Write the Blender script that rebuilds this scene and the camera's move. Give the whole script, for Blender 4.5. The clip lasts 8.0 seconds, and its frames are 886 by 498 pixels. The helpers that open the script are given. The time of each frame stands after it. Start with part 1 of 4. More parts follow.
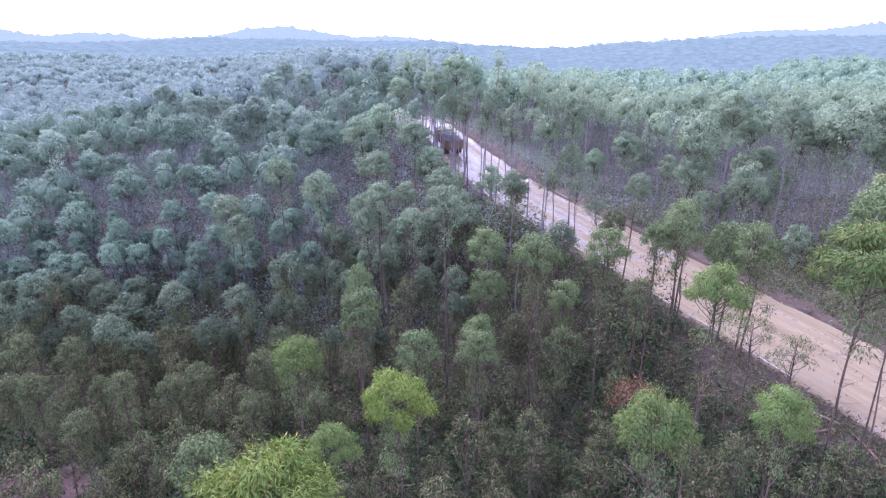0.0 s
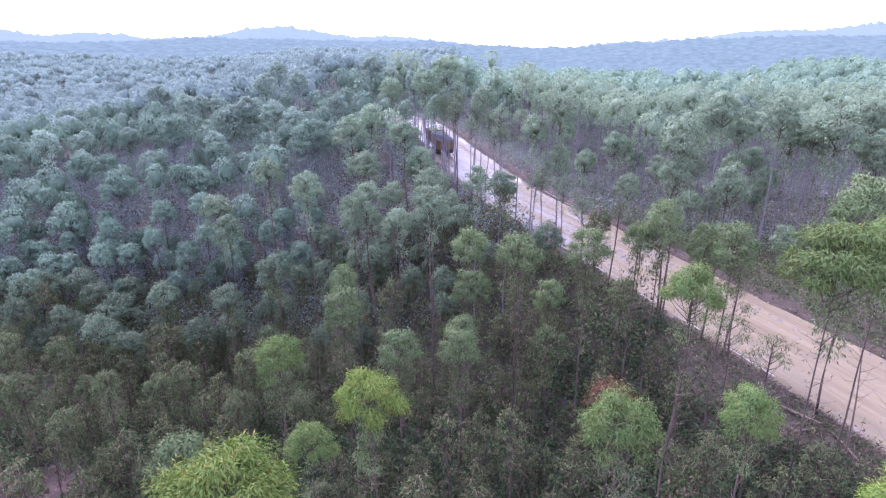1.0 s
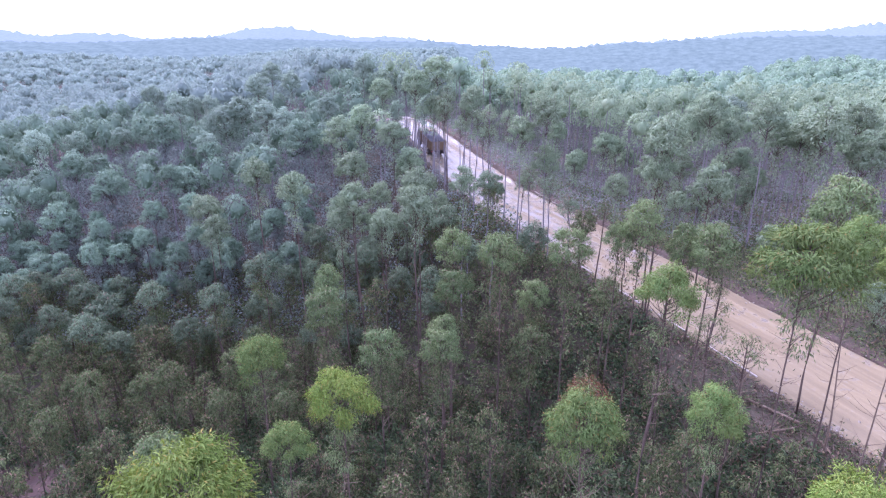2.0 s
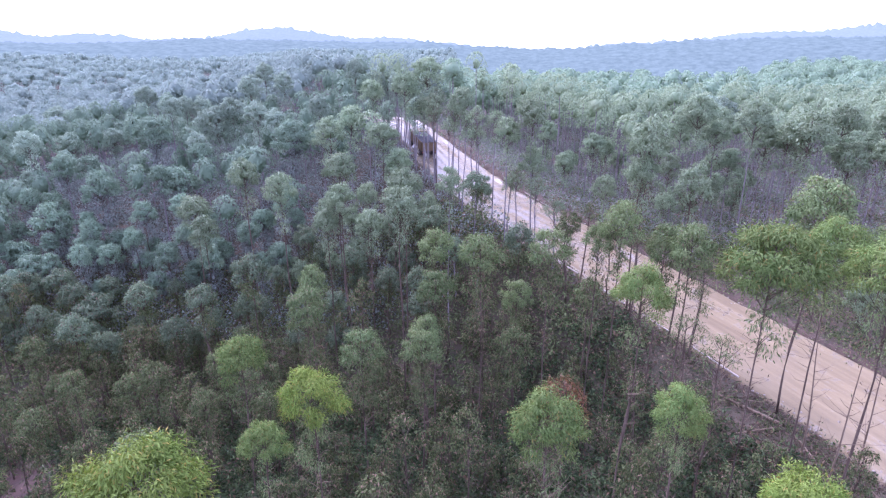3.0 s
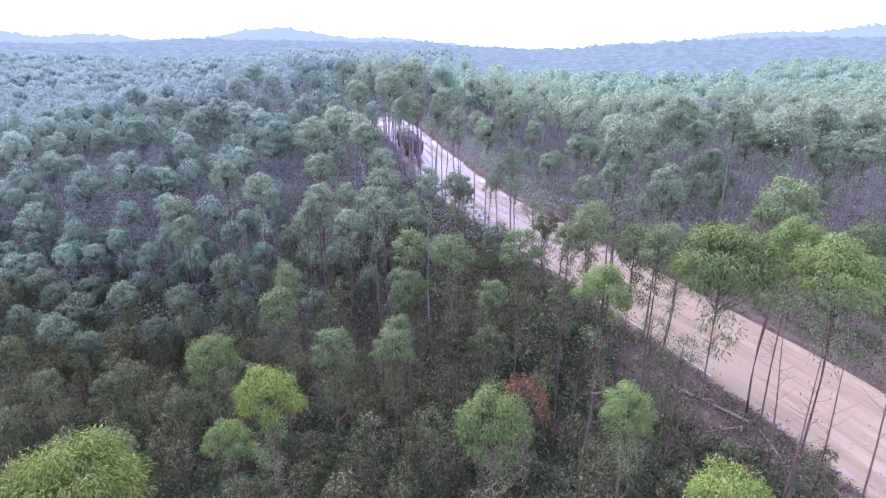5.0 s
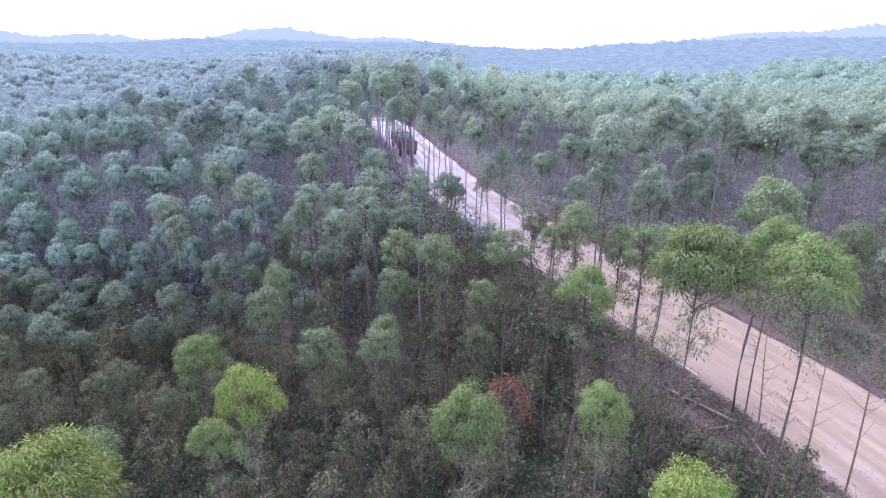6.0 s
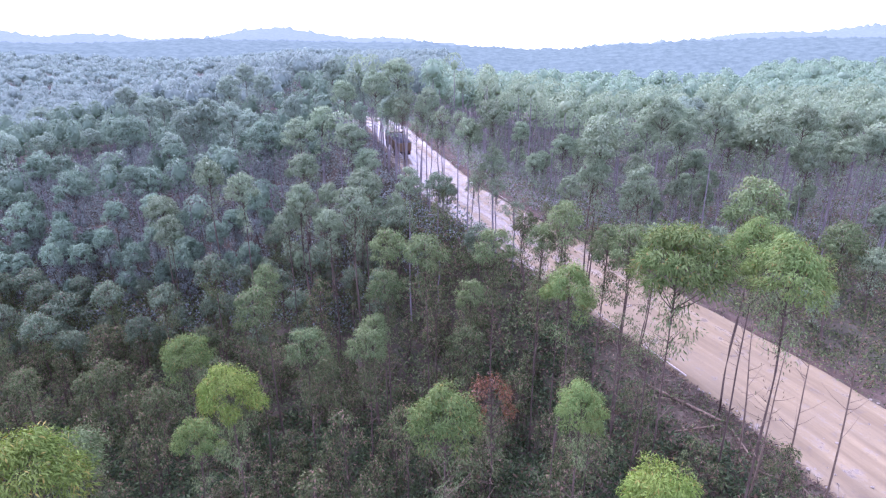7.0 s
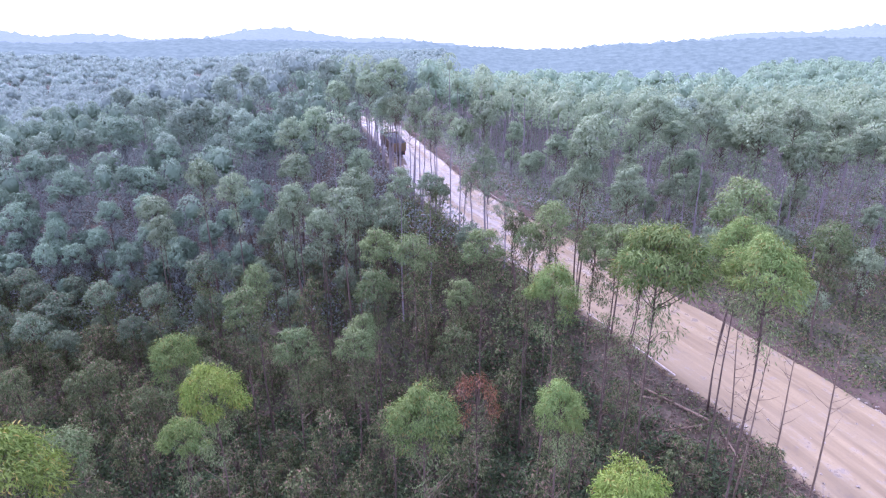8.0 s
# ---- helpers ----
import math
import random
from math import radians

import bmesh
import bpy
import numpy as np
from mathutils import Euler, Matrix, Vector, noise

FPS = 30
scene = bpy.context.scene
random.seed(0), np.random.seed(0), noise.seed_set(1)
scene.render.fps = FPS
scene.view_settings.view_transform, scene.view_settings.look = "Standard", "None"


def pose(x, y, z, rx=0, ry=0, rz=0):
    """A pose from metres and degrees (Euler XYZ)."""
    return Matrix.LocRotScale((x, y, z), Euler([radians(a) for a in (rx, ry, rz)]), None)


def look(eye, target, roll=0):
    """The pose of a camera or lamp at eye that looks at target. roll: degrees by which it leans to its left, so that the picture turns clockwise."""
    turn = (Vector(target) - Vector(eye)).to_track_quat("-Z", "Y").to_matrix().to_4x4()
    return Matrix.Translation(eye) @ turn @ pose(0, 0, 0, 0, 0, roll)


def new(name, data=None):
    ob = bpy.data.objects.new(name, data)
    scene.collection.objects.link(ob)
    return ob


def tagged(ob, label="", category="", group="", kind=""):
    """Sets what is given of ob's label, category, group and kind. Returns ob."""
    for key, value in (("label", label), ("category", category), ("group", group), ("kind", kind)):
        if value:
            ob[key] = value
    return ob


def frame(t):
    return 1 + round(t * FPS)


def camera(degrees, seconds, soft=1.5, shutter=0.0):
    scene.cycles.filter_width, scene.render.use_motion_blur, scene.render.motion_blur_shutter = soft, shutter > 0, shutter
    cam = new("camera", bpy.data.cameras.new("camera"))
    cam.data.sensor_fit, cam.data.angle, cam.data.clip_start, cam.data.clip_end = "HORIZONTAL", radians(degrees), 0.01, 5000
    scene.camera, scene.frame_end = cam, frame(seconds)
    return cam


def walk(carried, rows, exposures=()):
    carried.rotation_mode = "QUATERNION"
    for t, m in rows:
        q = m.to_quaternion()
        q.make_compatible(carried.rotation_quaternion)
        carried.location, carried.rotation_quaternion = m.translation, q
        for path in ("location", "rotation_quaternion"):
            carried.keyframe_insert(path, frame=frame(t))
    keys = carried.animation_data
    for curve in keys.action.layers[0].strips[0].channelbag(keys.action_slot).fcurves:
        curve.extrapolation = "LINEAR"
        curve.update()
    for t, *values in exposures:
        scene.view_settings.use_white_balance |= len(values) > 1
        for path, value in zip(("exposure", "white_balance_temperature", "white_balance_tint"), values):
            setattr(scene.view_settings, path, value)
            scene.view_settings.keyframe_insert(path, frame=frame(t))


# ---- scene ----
cam = camera(74.0, 8.0, soft=1.25)
EYE, TILT = 24.0, -19.43
# seconds, way to the right, and a slight drift back and up with it
PATH = [
    (0.0, 0.0), (0.5, 0.49), (1.0, 1.16), (1.5, 1.74), (3.0, 3.61), (3.5, 4.09), (4.0, 4.59),
    (4.5, 5.05), (6.0, 6.385), (6.5, 6.79), (7.0, 7.215), (7.5, 7.575), (8.0, 7.98),
]
walk(cam, [(t, pose(x, -0.122 * x, EYE + 0.038 * x, 90 + TILT + 0.003 * x + (-0.04 if t < 2 else 0.04), 0, 0) @ pose(0, 0, 0, 0, 0, 0.010 * x)) for t, x in PATH],
     exposures=[(0.0, 0.79, 5060, 44), (8.0, 0.82, 5060, 47)])

# ---- light: a bright, thin overcast with a veiled sun ahead ----
SUN_UP, SUN_ROUND = radians(52), radians(-35)
world = bpy.data.worlds.new("overcast_sky")
scene.world = world
world.use_nodes = True
wn, wl = world.node_tree.nodes, world.node_tree.links
wn.clear()
sky = wn.new("ShaderNodeTexSky")
sky.sky_type, sky.sun_disc = "NISHITA", False
sky.sun_elevation, sky.sun_rotation = SUN_UP, SUN_ROUND
sky.dust_density, sky.air_density = 6.0, 1.5
bg_sky = wn.new("ShaderNodeBackground")
bg_sky.inputs[1].default_value = 0.06
bg_cloud = wn.new("ShaderNodeBackground")
bg_cloud.inputs[0].default_value = (0.93, 0.96, 1.0, 1)
bg_cloud.inputs[1].default_value = 1.15
add = wn.new("ShaderNodeAddShader")
wout = wn.new("ShaderNodeOutputWorld")
wl.new(sky.outputs[0], bg_sky.inputs[0])
wl.new(bg_sky.outputs[0], add.inputs[0])
wl.new(bg_cloud.outputs[0], add.inputs[1])
wl.new(add.outputs[0], wout.inputs[0])

sun = new("sun", bpy.data.lights.new("sun", "SUN"))
sun.data.energy, sun.data.angle, sun.data.color = 1.9, radians(12), (1.0, 0.95, 0.86)
sun.matrix_world = look((0, 0, 100), (100 * math.sin(SUN_ROUND) * -1, -100 * math.cos(SUN_ROUND), 100 - 100 * math.tan(SUN_UP)))


# ---- materials ----
def material(name):
    m = bpy.data.materials.new(name)
    m.use_nodes = True
    nt = m.node_tree
    nt.nodes.clear()
    out = nt.nodes.new("ShaderNodeOutputMaterial")
    return m, nt, out


def mixcol(nt, fac, a, b):
    n = nt.nodes.new("ShaderNodeMix")
    n.data_type = "RGBA"
    socks = {"Factor": n.inputs[0], "A": n.inputs[6], "B": n.inputs[7]}
    for key, v in (("Factor", fac), ("A", a), ("B", b)):
        if isinstance(v, bpy.types.NodeSocket):
            nt.links.new(v, socks[key])
        else:
            socks[key].default_value = (*v, 1) if isinstance(v, tuple) else v
    return n.outputs[2]


def noise_node(nt, scale, detail=4.0, rough=0.55, coords=None):
    n = nt.nodes.new("ShaderNodeTexNoise")
    n.inputs["Scale"].default_value, n.inputs["Detail"].default_value, n.inputs["Roughness"].default_value = scale, detail, rough
    if coords is not None:
        nt.links.new(coords, n.inputs["Vector"])
    return n.outputs["Fac"]


def ramp(nt, fac, lo, hi):
    n = nt.nodes.new("ShaderNodeMapRange")
    n.inputs["From Min"].default_value, n.inputs["From Max"].default_value = lo, hi
    nt.links.new(fac, n.inputs["Value"])
    return n.outputs["Result"]


def leaf_material(name, dark, light, dry, dry_share, gloss=0.42, through_light=0.3, shine=0.4):
    """Leaf blades: every blade its own tone, every tree its own tone, a few dry ones."""
    m, nt, out = material(name)
    geo = nt.nodes.new("ShaderNodeNewGeometry")
    info = nt.nodes.new("ShaderNodeObjectInfo")
    tc = nt.nodes.new("ShaderNodeTexCoord")
    patch = noise_node(nt, 0.55, 3.0, 0.6, geo.outputs["Position"])
    own = mixcol(nt, geo.outputs["Random Per Island"], dark, light)
    tone = nt.nodes.new("ShaderNodeHueSaturation")
    nt.links.new(own, tone.inputs["Color"])
    val = nt.nodes.new("ShaderNodeMapRange")
    val.inputs["To Min"].default_value, val.inputs["To Max"].default_value = 0.8, 1.17
    nt.links.new(info.outputs["Random"], val.inputs["Value"])
    nt.links.new(val.outputs["Result"], tone.inputs["Value"])
    hue = nt.nodes.new("ShaderNodeMapRange")
    hue.inputs["From Min"].default_value, hue.inputs["From Max"].default_value = 0.3, 0.7
    hue.inputs["To Min"].default_value, hue.inputs["To Max"].default_value = 0.487, 0.513
    nt.links.new(patch, hue.inputs["Value"])
    nt.links.new(hue.outputs["Result"], tone.inputs["Hue"])
    is_dry = nt.nodes.new("ShaderNodeMath")
    is_dry.operation = "LESS_THAN"
    frac = nt.nodes.new("ShaderNodeMath")
    frac.operation = "FRACT"
    mul = nt.nodes.new("ShaderNodeMath")
    mul.operation = "MULTIPLY"
    mul.inputs[1].default_value = 17.3
    nt.links.new(geo.outputs["Random Per Island"], mul.inputs[0])
    nt.links.new(mul.outputs[0], frac.inputs[0])
    nt.links.new(frac.outputs[0], is_dry.inputs[0])
    is_dry.inputs[1].default_value = dry_share
    col = mixcol(nt, is_dry.outputs[0], tone.outputs[0], dry)
    b = nt.nodes.new("ShaderNodeBsdfPrincipled")
    b.inputs["Roughness"].default_value = gloss
    b.inputs["Specular IOR Level"].default_value = shine
    nt.links.new(col, b.inputs["Base Color"])
    t = nt.nodes.new("ShaderNodeBsdfTranslucent")
    bright = nt.nodes.new("ShaderNodeHueSaturation")
    bright.inputs["Saturation"].default_value, bright.inputs["Value"].default_value = 1.1, 1.35
    nt.links.new(col, bright.inputs["Color"])
    nt.links.new(bright.outputs[0], t.inputs["Color"])
    mix = nt.nodes.new("ShaderNodeMixShader")
    mix.inputs[0].default_value = through_light
    nt.links.new(b.outputs[0], mix.inputs[1])
    nt.links.new(t.outputs[0], mix.inputs[2])
    nt.links.new(mix.outputs[0], out.inputs[0])
    return m


def rough_material(name, a, b_col, c_col, scale, rough=0.9, bump=0.3, fine=9.0):
    """Soil, bark and dead wood: two tones in patches, a third in fine grain, and relief."""
    m, nt, out = material(name)
    geo = nt.nodes.new("ShaderNodeNewGeometry")
    big = ramp(nt, noise_node(nt, scale, 4, 0.6, geo.outputs["Position"]), 0.35, 0.65)
    small = noise_node(nt, scale * fine, 5, 0.7, geo.outputs["Position"])
    col = mixcol(nt, big, a, b_col)
    col = mixcol(nt, ramp(nt, small, 0.5, 0.75), col, c_col)
    b = nt.nodes.new("ShaderNodeBsdfPrincipled")
    b.inputs["Roughness"].default_value = rough
    nt.links.new(col, b.inputs["Base Color"])
    bp = nt.nodes.new("ShaderNodeBump")
    bp.inputs["Strength"].default_value, bp.inputs["Distance"].default_value = bump, 0.05
    nt.links.new(small, bp.inputs["Height"])
    nt.links.new(bp.outputs[0], b.inputs["Normal"])
    nt.links.new(b.outputs[0], out.inputs[0])
    return m


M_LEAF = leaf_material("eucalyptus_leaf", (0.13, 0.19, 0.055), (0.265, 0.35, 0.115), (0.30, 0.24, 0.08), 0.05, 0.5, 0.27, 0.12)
M_LEAF_YOUNG = leaf_material("young_leaf", (0.145, 0.205, 0.04), (0.315, 0.41, 0.095), (0.36, 0.30, 0.08), 0.06, 0.5, 0.28, 0.15)
# slightly greyer copy for the middle rows, first step of the painted haze
M_LEAF_SLOPE = leaf_material("slope_leaf", (0.13, 0.18, 0.072), (0.255, 0.32, 0.135), (0.24, 0.19, 0.12), 0.05, 0.55, 0.22, 0.15)
# leaf copies that grey and pale with distance: haze put into the colour
M_LEAF_MID = leaf_material("lightly_hazed_leaf", (0.185, 0.24, 0.13), (0.30, 0.37, 0.215), (0.22, 0.18, 0.12), 0.0, 0.5, 0.22, 0.3)
M_LEAF_HIGH = leaf_material("hazed_green_leaf", (0.26, 0.33, 0.20), (0.35, 0.43, 0.27), (0.22, 0.19, 0.15), 0.0, 0.6, 0.32, 0.1)
M_LEAF_FAR = leaf_material("far_hazed_leaf", (0.295, 0.37, 0.31), (0.355, 0.44, 0.365), (0.22, 0.22, 0.22), 0.0, 0.6, 0.32, 0.1)
M_LEAF_HAZE = leaf_material("blue_hazed_leaf", (0.20, 0.277, 0.187), (0.285, 0.378, 0.262), (0.22, 0.19, 0.15), 0.0, 0.6, 0.32, 0.1)
M_LEAF_PALE = leaf_material("pale_hazed_leaf", (0.265, 0.36, 0.235), (0.33, 0.43, 0.295), (0.22, 0.22, 0.2), 0.0, 0.6, 0.32, 0.1)
M_LEAF_CREST = leaf_material("crest_hazed_leaf", (0.29, 0.365, 0.265), (0.375, 0.46, 0.34), (0.22, 0.2, 0.17), 0.0, 0.6, 0.32, 0.1)
# in-between tone, joining the shaded leaf to the haze-tinted copies
M_LEAF_DUSK = leaf_material("dusky_leaf", (0.118, 0.16, 0.096), (0.235, 0.295, 0.175), (0.22, 0.17, 0.12), 0.05, 0.6, 0.25, 0.12)
# far scrub: distance haze mixed into the leaf colour, grey and lilac
M_LEAF_MIST = leaf_material("hazed_shrub_leaf", (0.17, 0.20, 0.17), (0.28, 0.315, 0.28), (0.16, 0.13, 0.13), 0.1, 0.6, 0.2, 0.3)
M_LEAF_LILAC_HAZE = leaf_material("lilac_hazed_shrub_leaf", (0.30, 0.275, 0.275), (0.42, 0.39, 0.385), (0.2, 0.25, 0.165), 0.58, 0.6, 0.2, 0.3)
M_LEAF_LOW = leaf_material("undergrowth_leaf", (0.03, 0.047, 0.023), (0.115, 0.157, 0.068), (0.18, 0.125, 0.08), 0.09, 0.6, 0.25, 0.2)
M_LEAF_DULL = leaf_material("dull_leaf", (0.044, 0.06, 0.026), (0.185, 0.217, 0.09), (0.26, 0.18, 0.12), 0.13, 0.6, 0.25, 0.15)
# darker leaf copy: shade below and between crowns is in its colour
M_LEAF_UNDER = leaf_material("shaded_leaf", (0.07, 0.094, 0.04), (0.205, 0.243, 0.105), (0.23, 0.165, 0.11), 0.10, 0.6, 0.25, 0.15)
M_LEAF_DRY = leaf_material("withered_leaf", (0.09, 0.06, 0.038), (0.20, 0.143, 0.088), (0.07, 0.085, 0.035), 0.35, 0.7, 0.15)
M_LEAF_RUST = leaf_material("rust_leaf", (0.16, 0.075, 0.035), (0.29, 0.15, 0.075), (0.12, 0.06, 0.03), 0.3)
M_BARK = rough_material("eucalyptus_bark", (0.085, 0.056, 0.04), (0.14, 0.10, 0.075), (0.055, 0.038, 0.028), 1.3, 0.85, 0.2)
# paler bark copy for far trunks, with haze in its colour
M_BARK_FAR = rough_material("hazed_bark", (0.215, 0.185, 0.19), (0.27, 0.235, 0.24), (0.175, 0.15, 0.155), 1.3, 0.85, 0.2)
M_TWIG = rough_material("dead_twig", (0.145, 0.10, 0.067), (0.225, 0.165, 0.115), (0.095, 0.064, 0.043), 2.0, 0.9, 0.1)
M_SOIL = rough_material("litter_soil", (0.098, 0.072, 0.05), (0.06, 0.06, 0.036), (0.148, 0.11, 0.08), 0.35, 0.95, 0.5)
M_RED = rough_material("red_soil", (0.075, 0.04, 0.03), (0.05, 0.03, 0.024), (0.11, 0.064, 0.05), 0.5, 0.9, 0.5)
M_BANK = rough_material("cut_soil", (0.10, 0.066, 0.046), (0.062, 0.044, 0.032), (0.16, 0.11, 0.08), 0.7, 0.9, 0.5)
M_CHIP = rough_material("bark_chip", (0.092, 0.06, 0.043), (0.145, 0.098, 0.072), (0.24, 0.178, 0.135), 0.8, 0.9, 0.2)
M_LOG = rough_material("felled_log", (0.33, 0.28, 0.23), (0.22, 0.18, 0.14), (0.45, 0.40, 0.35), 1.5, 0.8, 0.2)


M_PEELED = rough_material("peeled_log", (0.5, 0.43, 0.36), (0.36, 0.3, 0.24), (0.6, 0.54, 0.47), 1.5, 0.8, 0.2)


def road_material():
    m, nt, out = material("wet_laterite_road")
    geo = nt.nodes.new("ShaderNodeNewGeometry")
    uv = nt.nodes.new("ShaderNodeUVMap")
    stretch = nt.nodes.new("ShaderNodeMapping")
    stretch.inputs["Scale"].default_value = (0.8, 0.045, 1.0)
    nt.links.new(uv.outputs[0], stretch.inputs[0])
    lanes = noise_node(nt, 1.1, 5, 0.6, stretch.outputs[0])
    patch = noise_node(nt, 0.25, 4, 0.6, geo.outputs["Position"])
    blot = noise_node(nt, 1.1, 5, 0.65, geo.outputs["Position"])
    grain = noise_node(nt, 6.0, 5, 0.7, geo.outputs["Position"])
    col = mixcol(nt, ramp(nt, lanes, 0.38, 0.62), (0.185, 0.134, 0.068), (0.272, 0.207, 0.11))
    col = mixcol(nt, ramp(nt, patch, 0.45, 0.72), col, (0.22, 0.168, 0.094))
    col = mixcol(nt, ramp(nt, blot, 0.56, 0.74), col, (0.145, 0.11, 0.07))
    col = mixcol(nt, ramp(nt, grain, 0.55, 0.8), col, (0.16, 0.12, 0.08))
    wet = nt.nodes.new("ShaderNodeMath")
    wet.operation = "ADD"
    nt.links.new(lanes, wet.inputs[0])
    nt.links.new(blot, wet.inputs[1])
    # the stretch up the hill has not dried yet
    run = nt.nodes.new("ShaderNodeSeparateXYZ")
    nt.links.new(uv.outputs[0], run.inputs[0])
    soaked = nt.nodes.new("ShaderNodeMapRange")
    soaked.inputs["From Min"].default_value, soaked.inputs["From Max"].default_value = 50.0, 68.0
    soaked.inputs["To Min"].default_value, soaked.inputs["To Max"].default_value = 0.0, 0.24
    nt.links.new(run.outputs[1], soaked.inputs["Value"])
    wetter = nt.nodes.new("ShaderNodeMath")
    wetter.operation = "ADD"
    nt.links.new(wet.outputs[0], wetter.inputs[0])
    nt.links.new(soaked.outputs["Result"], wetter.inputs[1])
    col = mixcol(nt, ramp(nt, wetter.outputs[0], 1.1, 1.32), col, (0.225, 0.185, 0.14))
    b = nt.nodes.new("ShaderNodeBsdfPrincipled")
    r = nt.nodes.new("ShaderNodeMapRange")
    r.inputs["From Min"].default_value, r.inputs["From Max"].default_value = 1.05, 1.26
    r.inputs["To Min"].default_value, r.inputs["To Max"].default_value = 0.72, 0.12
    nt.links.new(wetter.outputs[0], r.inputs["Value"])
    nt.links.new(r.outputs[0], b.inputs["Roughness"])
    nt.links.new(col, b.inputs["Base Color"])
    bp = nt.nodes.new("ShaderNodeBump")
    bp.inputs["Strength"].default_value, bp.inputs["Distance"].default_value = 0.4, 0.05
    rough_h = nt.nodes.new("ShaderNodeMath")
    rough_h.operation = "MULTIPLY"
    nt.links.new(grain, rough_h.inputs[0])
    nt.links.new(r.outputs[0], rough_h.inputs[1])
    nt.links.new(rough_h.outputs[0], bp.inputs["Height"])
    nt.links.new(bp.outputs[0], b.inputs["Normal"])
    nt.links.new(b.outputs[0], out.inputs[0])
    return m


M_ROAD = road_material()


# ---- the lie of the land ----
ROAD_W = 10.0
ROAD_Y = np.array([-60.0, 10, 27, 36, 43, 57.3, 66.6, 80.4, 96.2, 112.8, 138.7, 220])
ROAD_X = np.array([38.0, 33.0, 29.8, 26.1, 21.2, 10.7, 5.3, 0.7, -5.2, -12.6, -27.5, -70.0])
ROAD_Z = np.array([-3.0, -1.0, 0.0, 0.7, 2.2, 5.5, 6.5, 8.5, 11.6, 10.4, 7.4, 3.0])


def road_width(along):
    """Road width, tapered uphill so that both edges fit the camera's view."""
    return np.interp(along, [36, 47, 57, 69, 80, 92], [ROAD_W, 9.6, 8.7, 7.9, 7.0, 6.0])


def smooth_along(y, ys, vs):
    """A rounded line through the turning points."""
    y = np.asarray(y, float)
    return sum(np.interp(y + o, ys, vs) for o in (-4.5, -3, -1.5, 0, 1.5, 3, 4.5)) / 7


def step(a, b, v):
    v = np.clip((np.asarray(v, float) - a) / (b - a), 0, 1)
    return v * v * (3 - 2 * v)


def waves(x, y, size, seed):
    """Smooth unevenness between -1 and 1."""
    r = np.random.RandomState(seed)
    total = 0.0
    for _ in range(5):
        ang, ph, k = r.uniform(0, 6.283), r.uniform(0, 6.283), r.uniform(0.6, 1.6)
        total = total + np.sin((x * math.cos(ang) + y * math.sin(ang)) * 6.283 / size * k + ph)
    return total / 3.2


def road_place(x, y):
    """Metres to the right of the road's western edge, and the way along it at the nearest point."""
    x, y = np.asarray(x, float), np.asarray(y, float)
    foot = y
    for _ in range(3):
        slope = (smooth_along(foot + 1, ROAD_Y, ROAD_X) - smooth_along(foot - 1, ROAD_Y, ROAD_X)) / 2
        nx = 1 / np.sqrt(1 + slope * slope)
        d = (x - smooth_along(foot, ROAD_Y, ROAD_X)) * nx - (y - foot) * slope * nx
        foot = np.clip(y + np.clip(d, -25, 25) * slope * nx, -60, 220)
    return d, foot


def road_side(x, y):
    return road_place(x, y)[0]


LEFT_Y = np.array([-400.0, -40, 8, 24, 36, 48, 58, 68, 85, 110, 200, 400, 700])
LEFT_Z = np.array([-3.0, -3.0, -3.0, -4.5, -7.0, -7.5, -4.5, -0.5, 2.5, 4.0, 2.5, 0.0, 0.0])


def height(x, y):
    x, y = np.asarray(x, float), np.asarray(y, float)
    d, foot = road_place(x, y)
    w = road_width(foot)
    zr = smooth_along(foot, ROAD_Y, ROAD_Z)
    left = smooth_along(y, LEFT_Y, LEFT_Z) - 0.07 * np.clip(-x - 14, 0, 45) * step(100, 60, y) + 0.6 * waves(x, y, 23, 3)
    left = left - 8.0 * step(-42, -85, x) * step(78, 112, y) + 12.0 * step(230, 460, np.hypot(x, y)) * step(20, -50, x)
    left = left + 3.5 * step(2, 14, x) * step(40, 26, y)
    left = left + 3.0 * np.exp(-(((x + 6) / 16) ** 2 + ((y - 90) / 18) ** 2))
    right = 2.3 + 0.015 * np.clip(y - 40, 0, 150) + 0.5 * waves(x, y, 30, 5)
    bearing = np.degrees(np.arctan2(x, np.maximum(y, 1)))
    far = np.hypot(x, y)
    # a side valley beyond the near stand
    valley = 26 * step(150, 260, far) * step(1, 7, bearing) * step(30, 23, bearing)
    z = zr + (left - zr) * step(-1.2, -14, d)
    z = np.where(d > w, zr + 0.15 + (right - zr) * step(w + 1.0, w + 20, d), z)
    z = np.where((d > -0.4) & (d < w + 0.4), zr - 0.25, z)
    rough = waves(x, y, 3.1, 9) * 0.14 * (step(-0.5, -2.5, d) + step(w + 0.5, w + 2.5, d))
    return z + rough - valley * step(0, 30, np.abs(d)) + step(120, 420, far) * 2.0 * waves(x, y, 170, 12)


# ---- building blocks ----
RNG = np.random.RandomState(11)


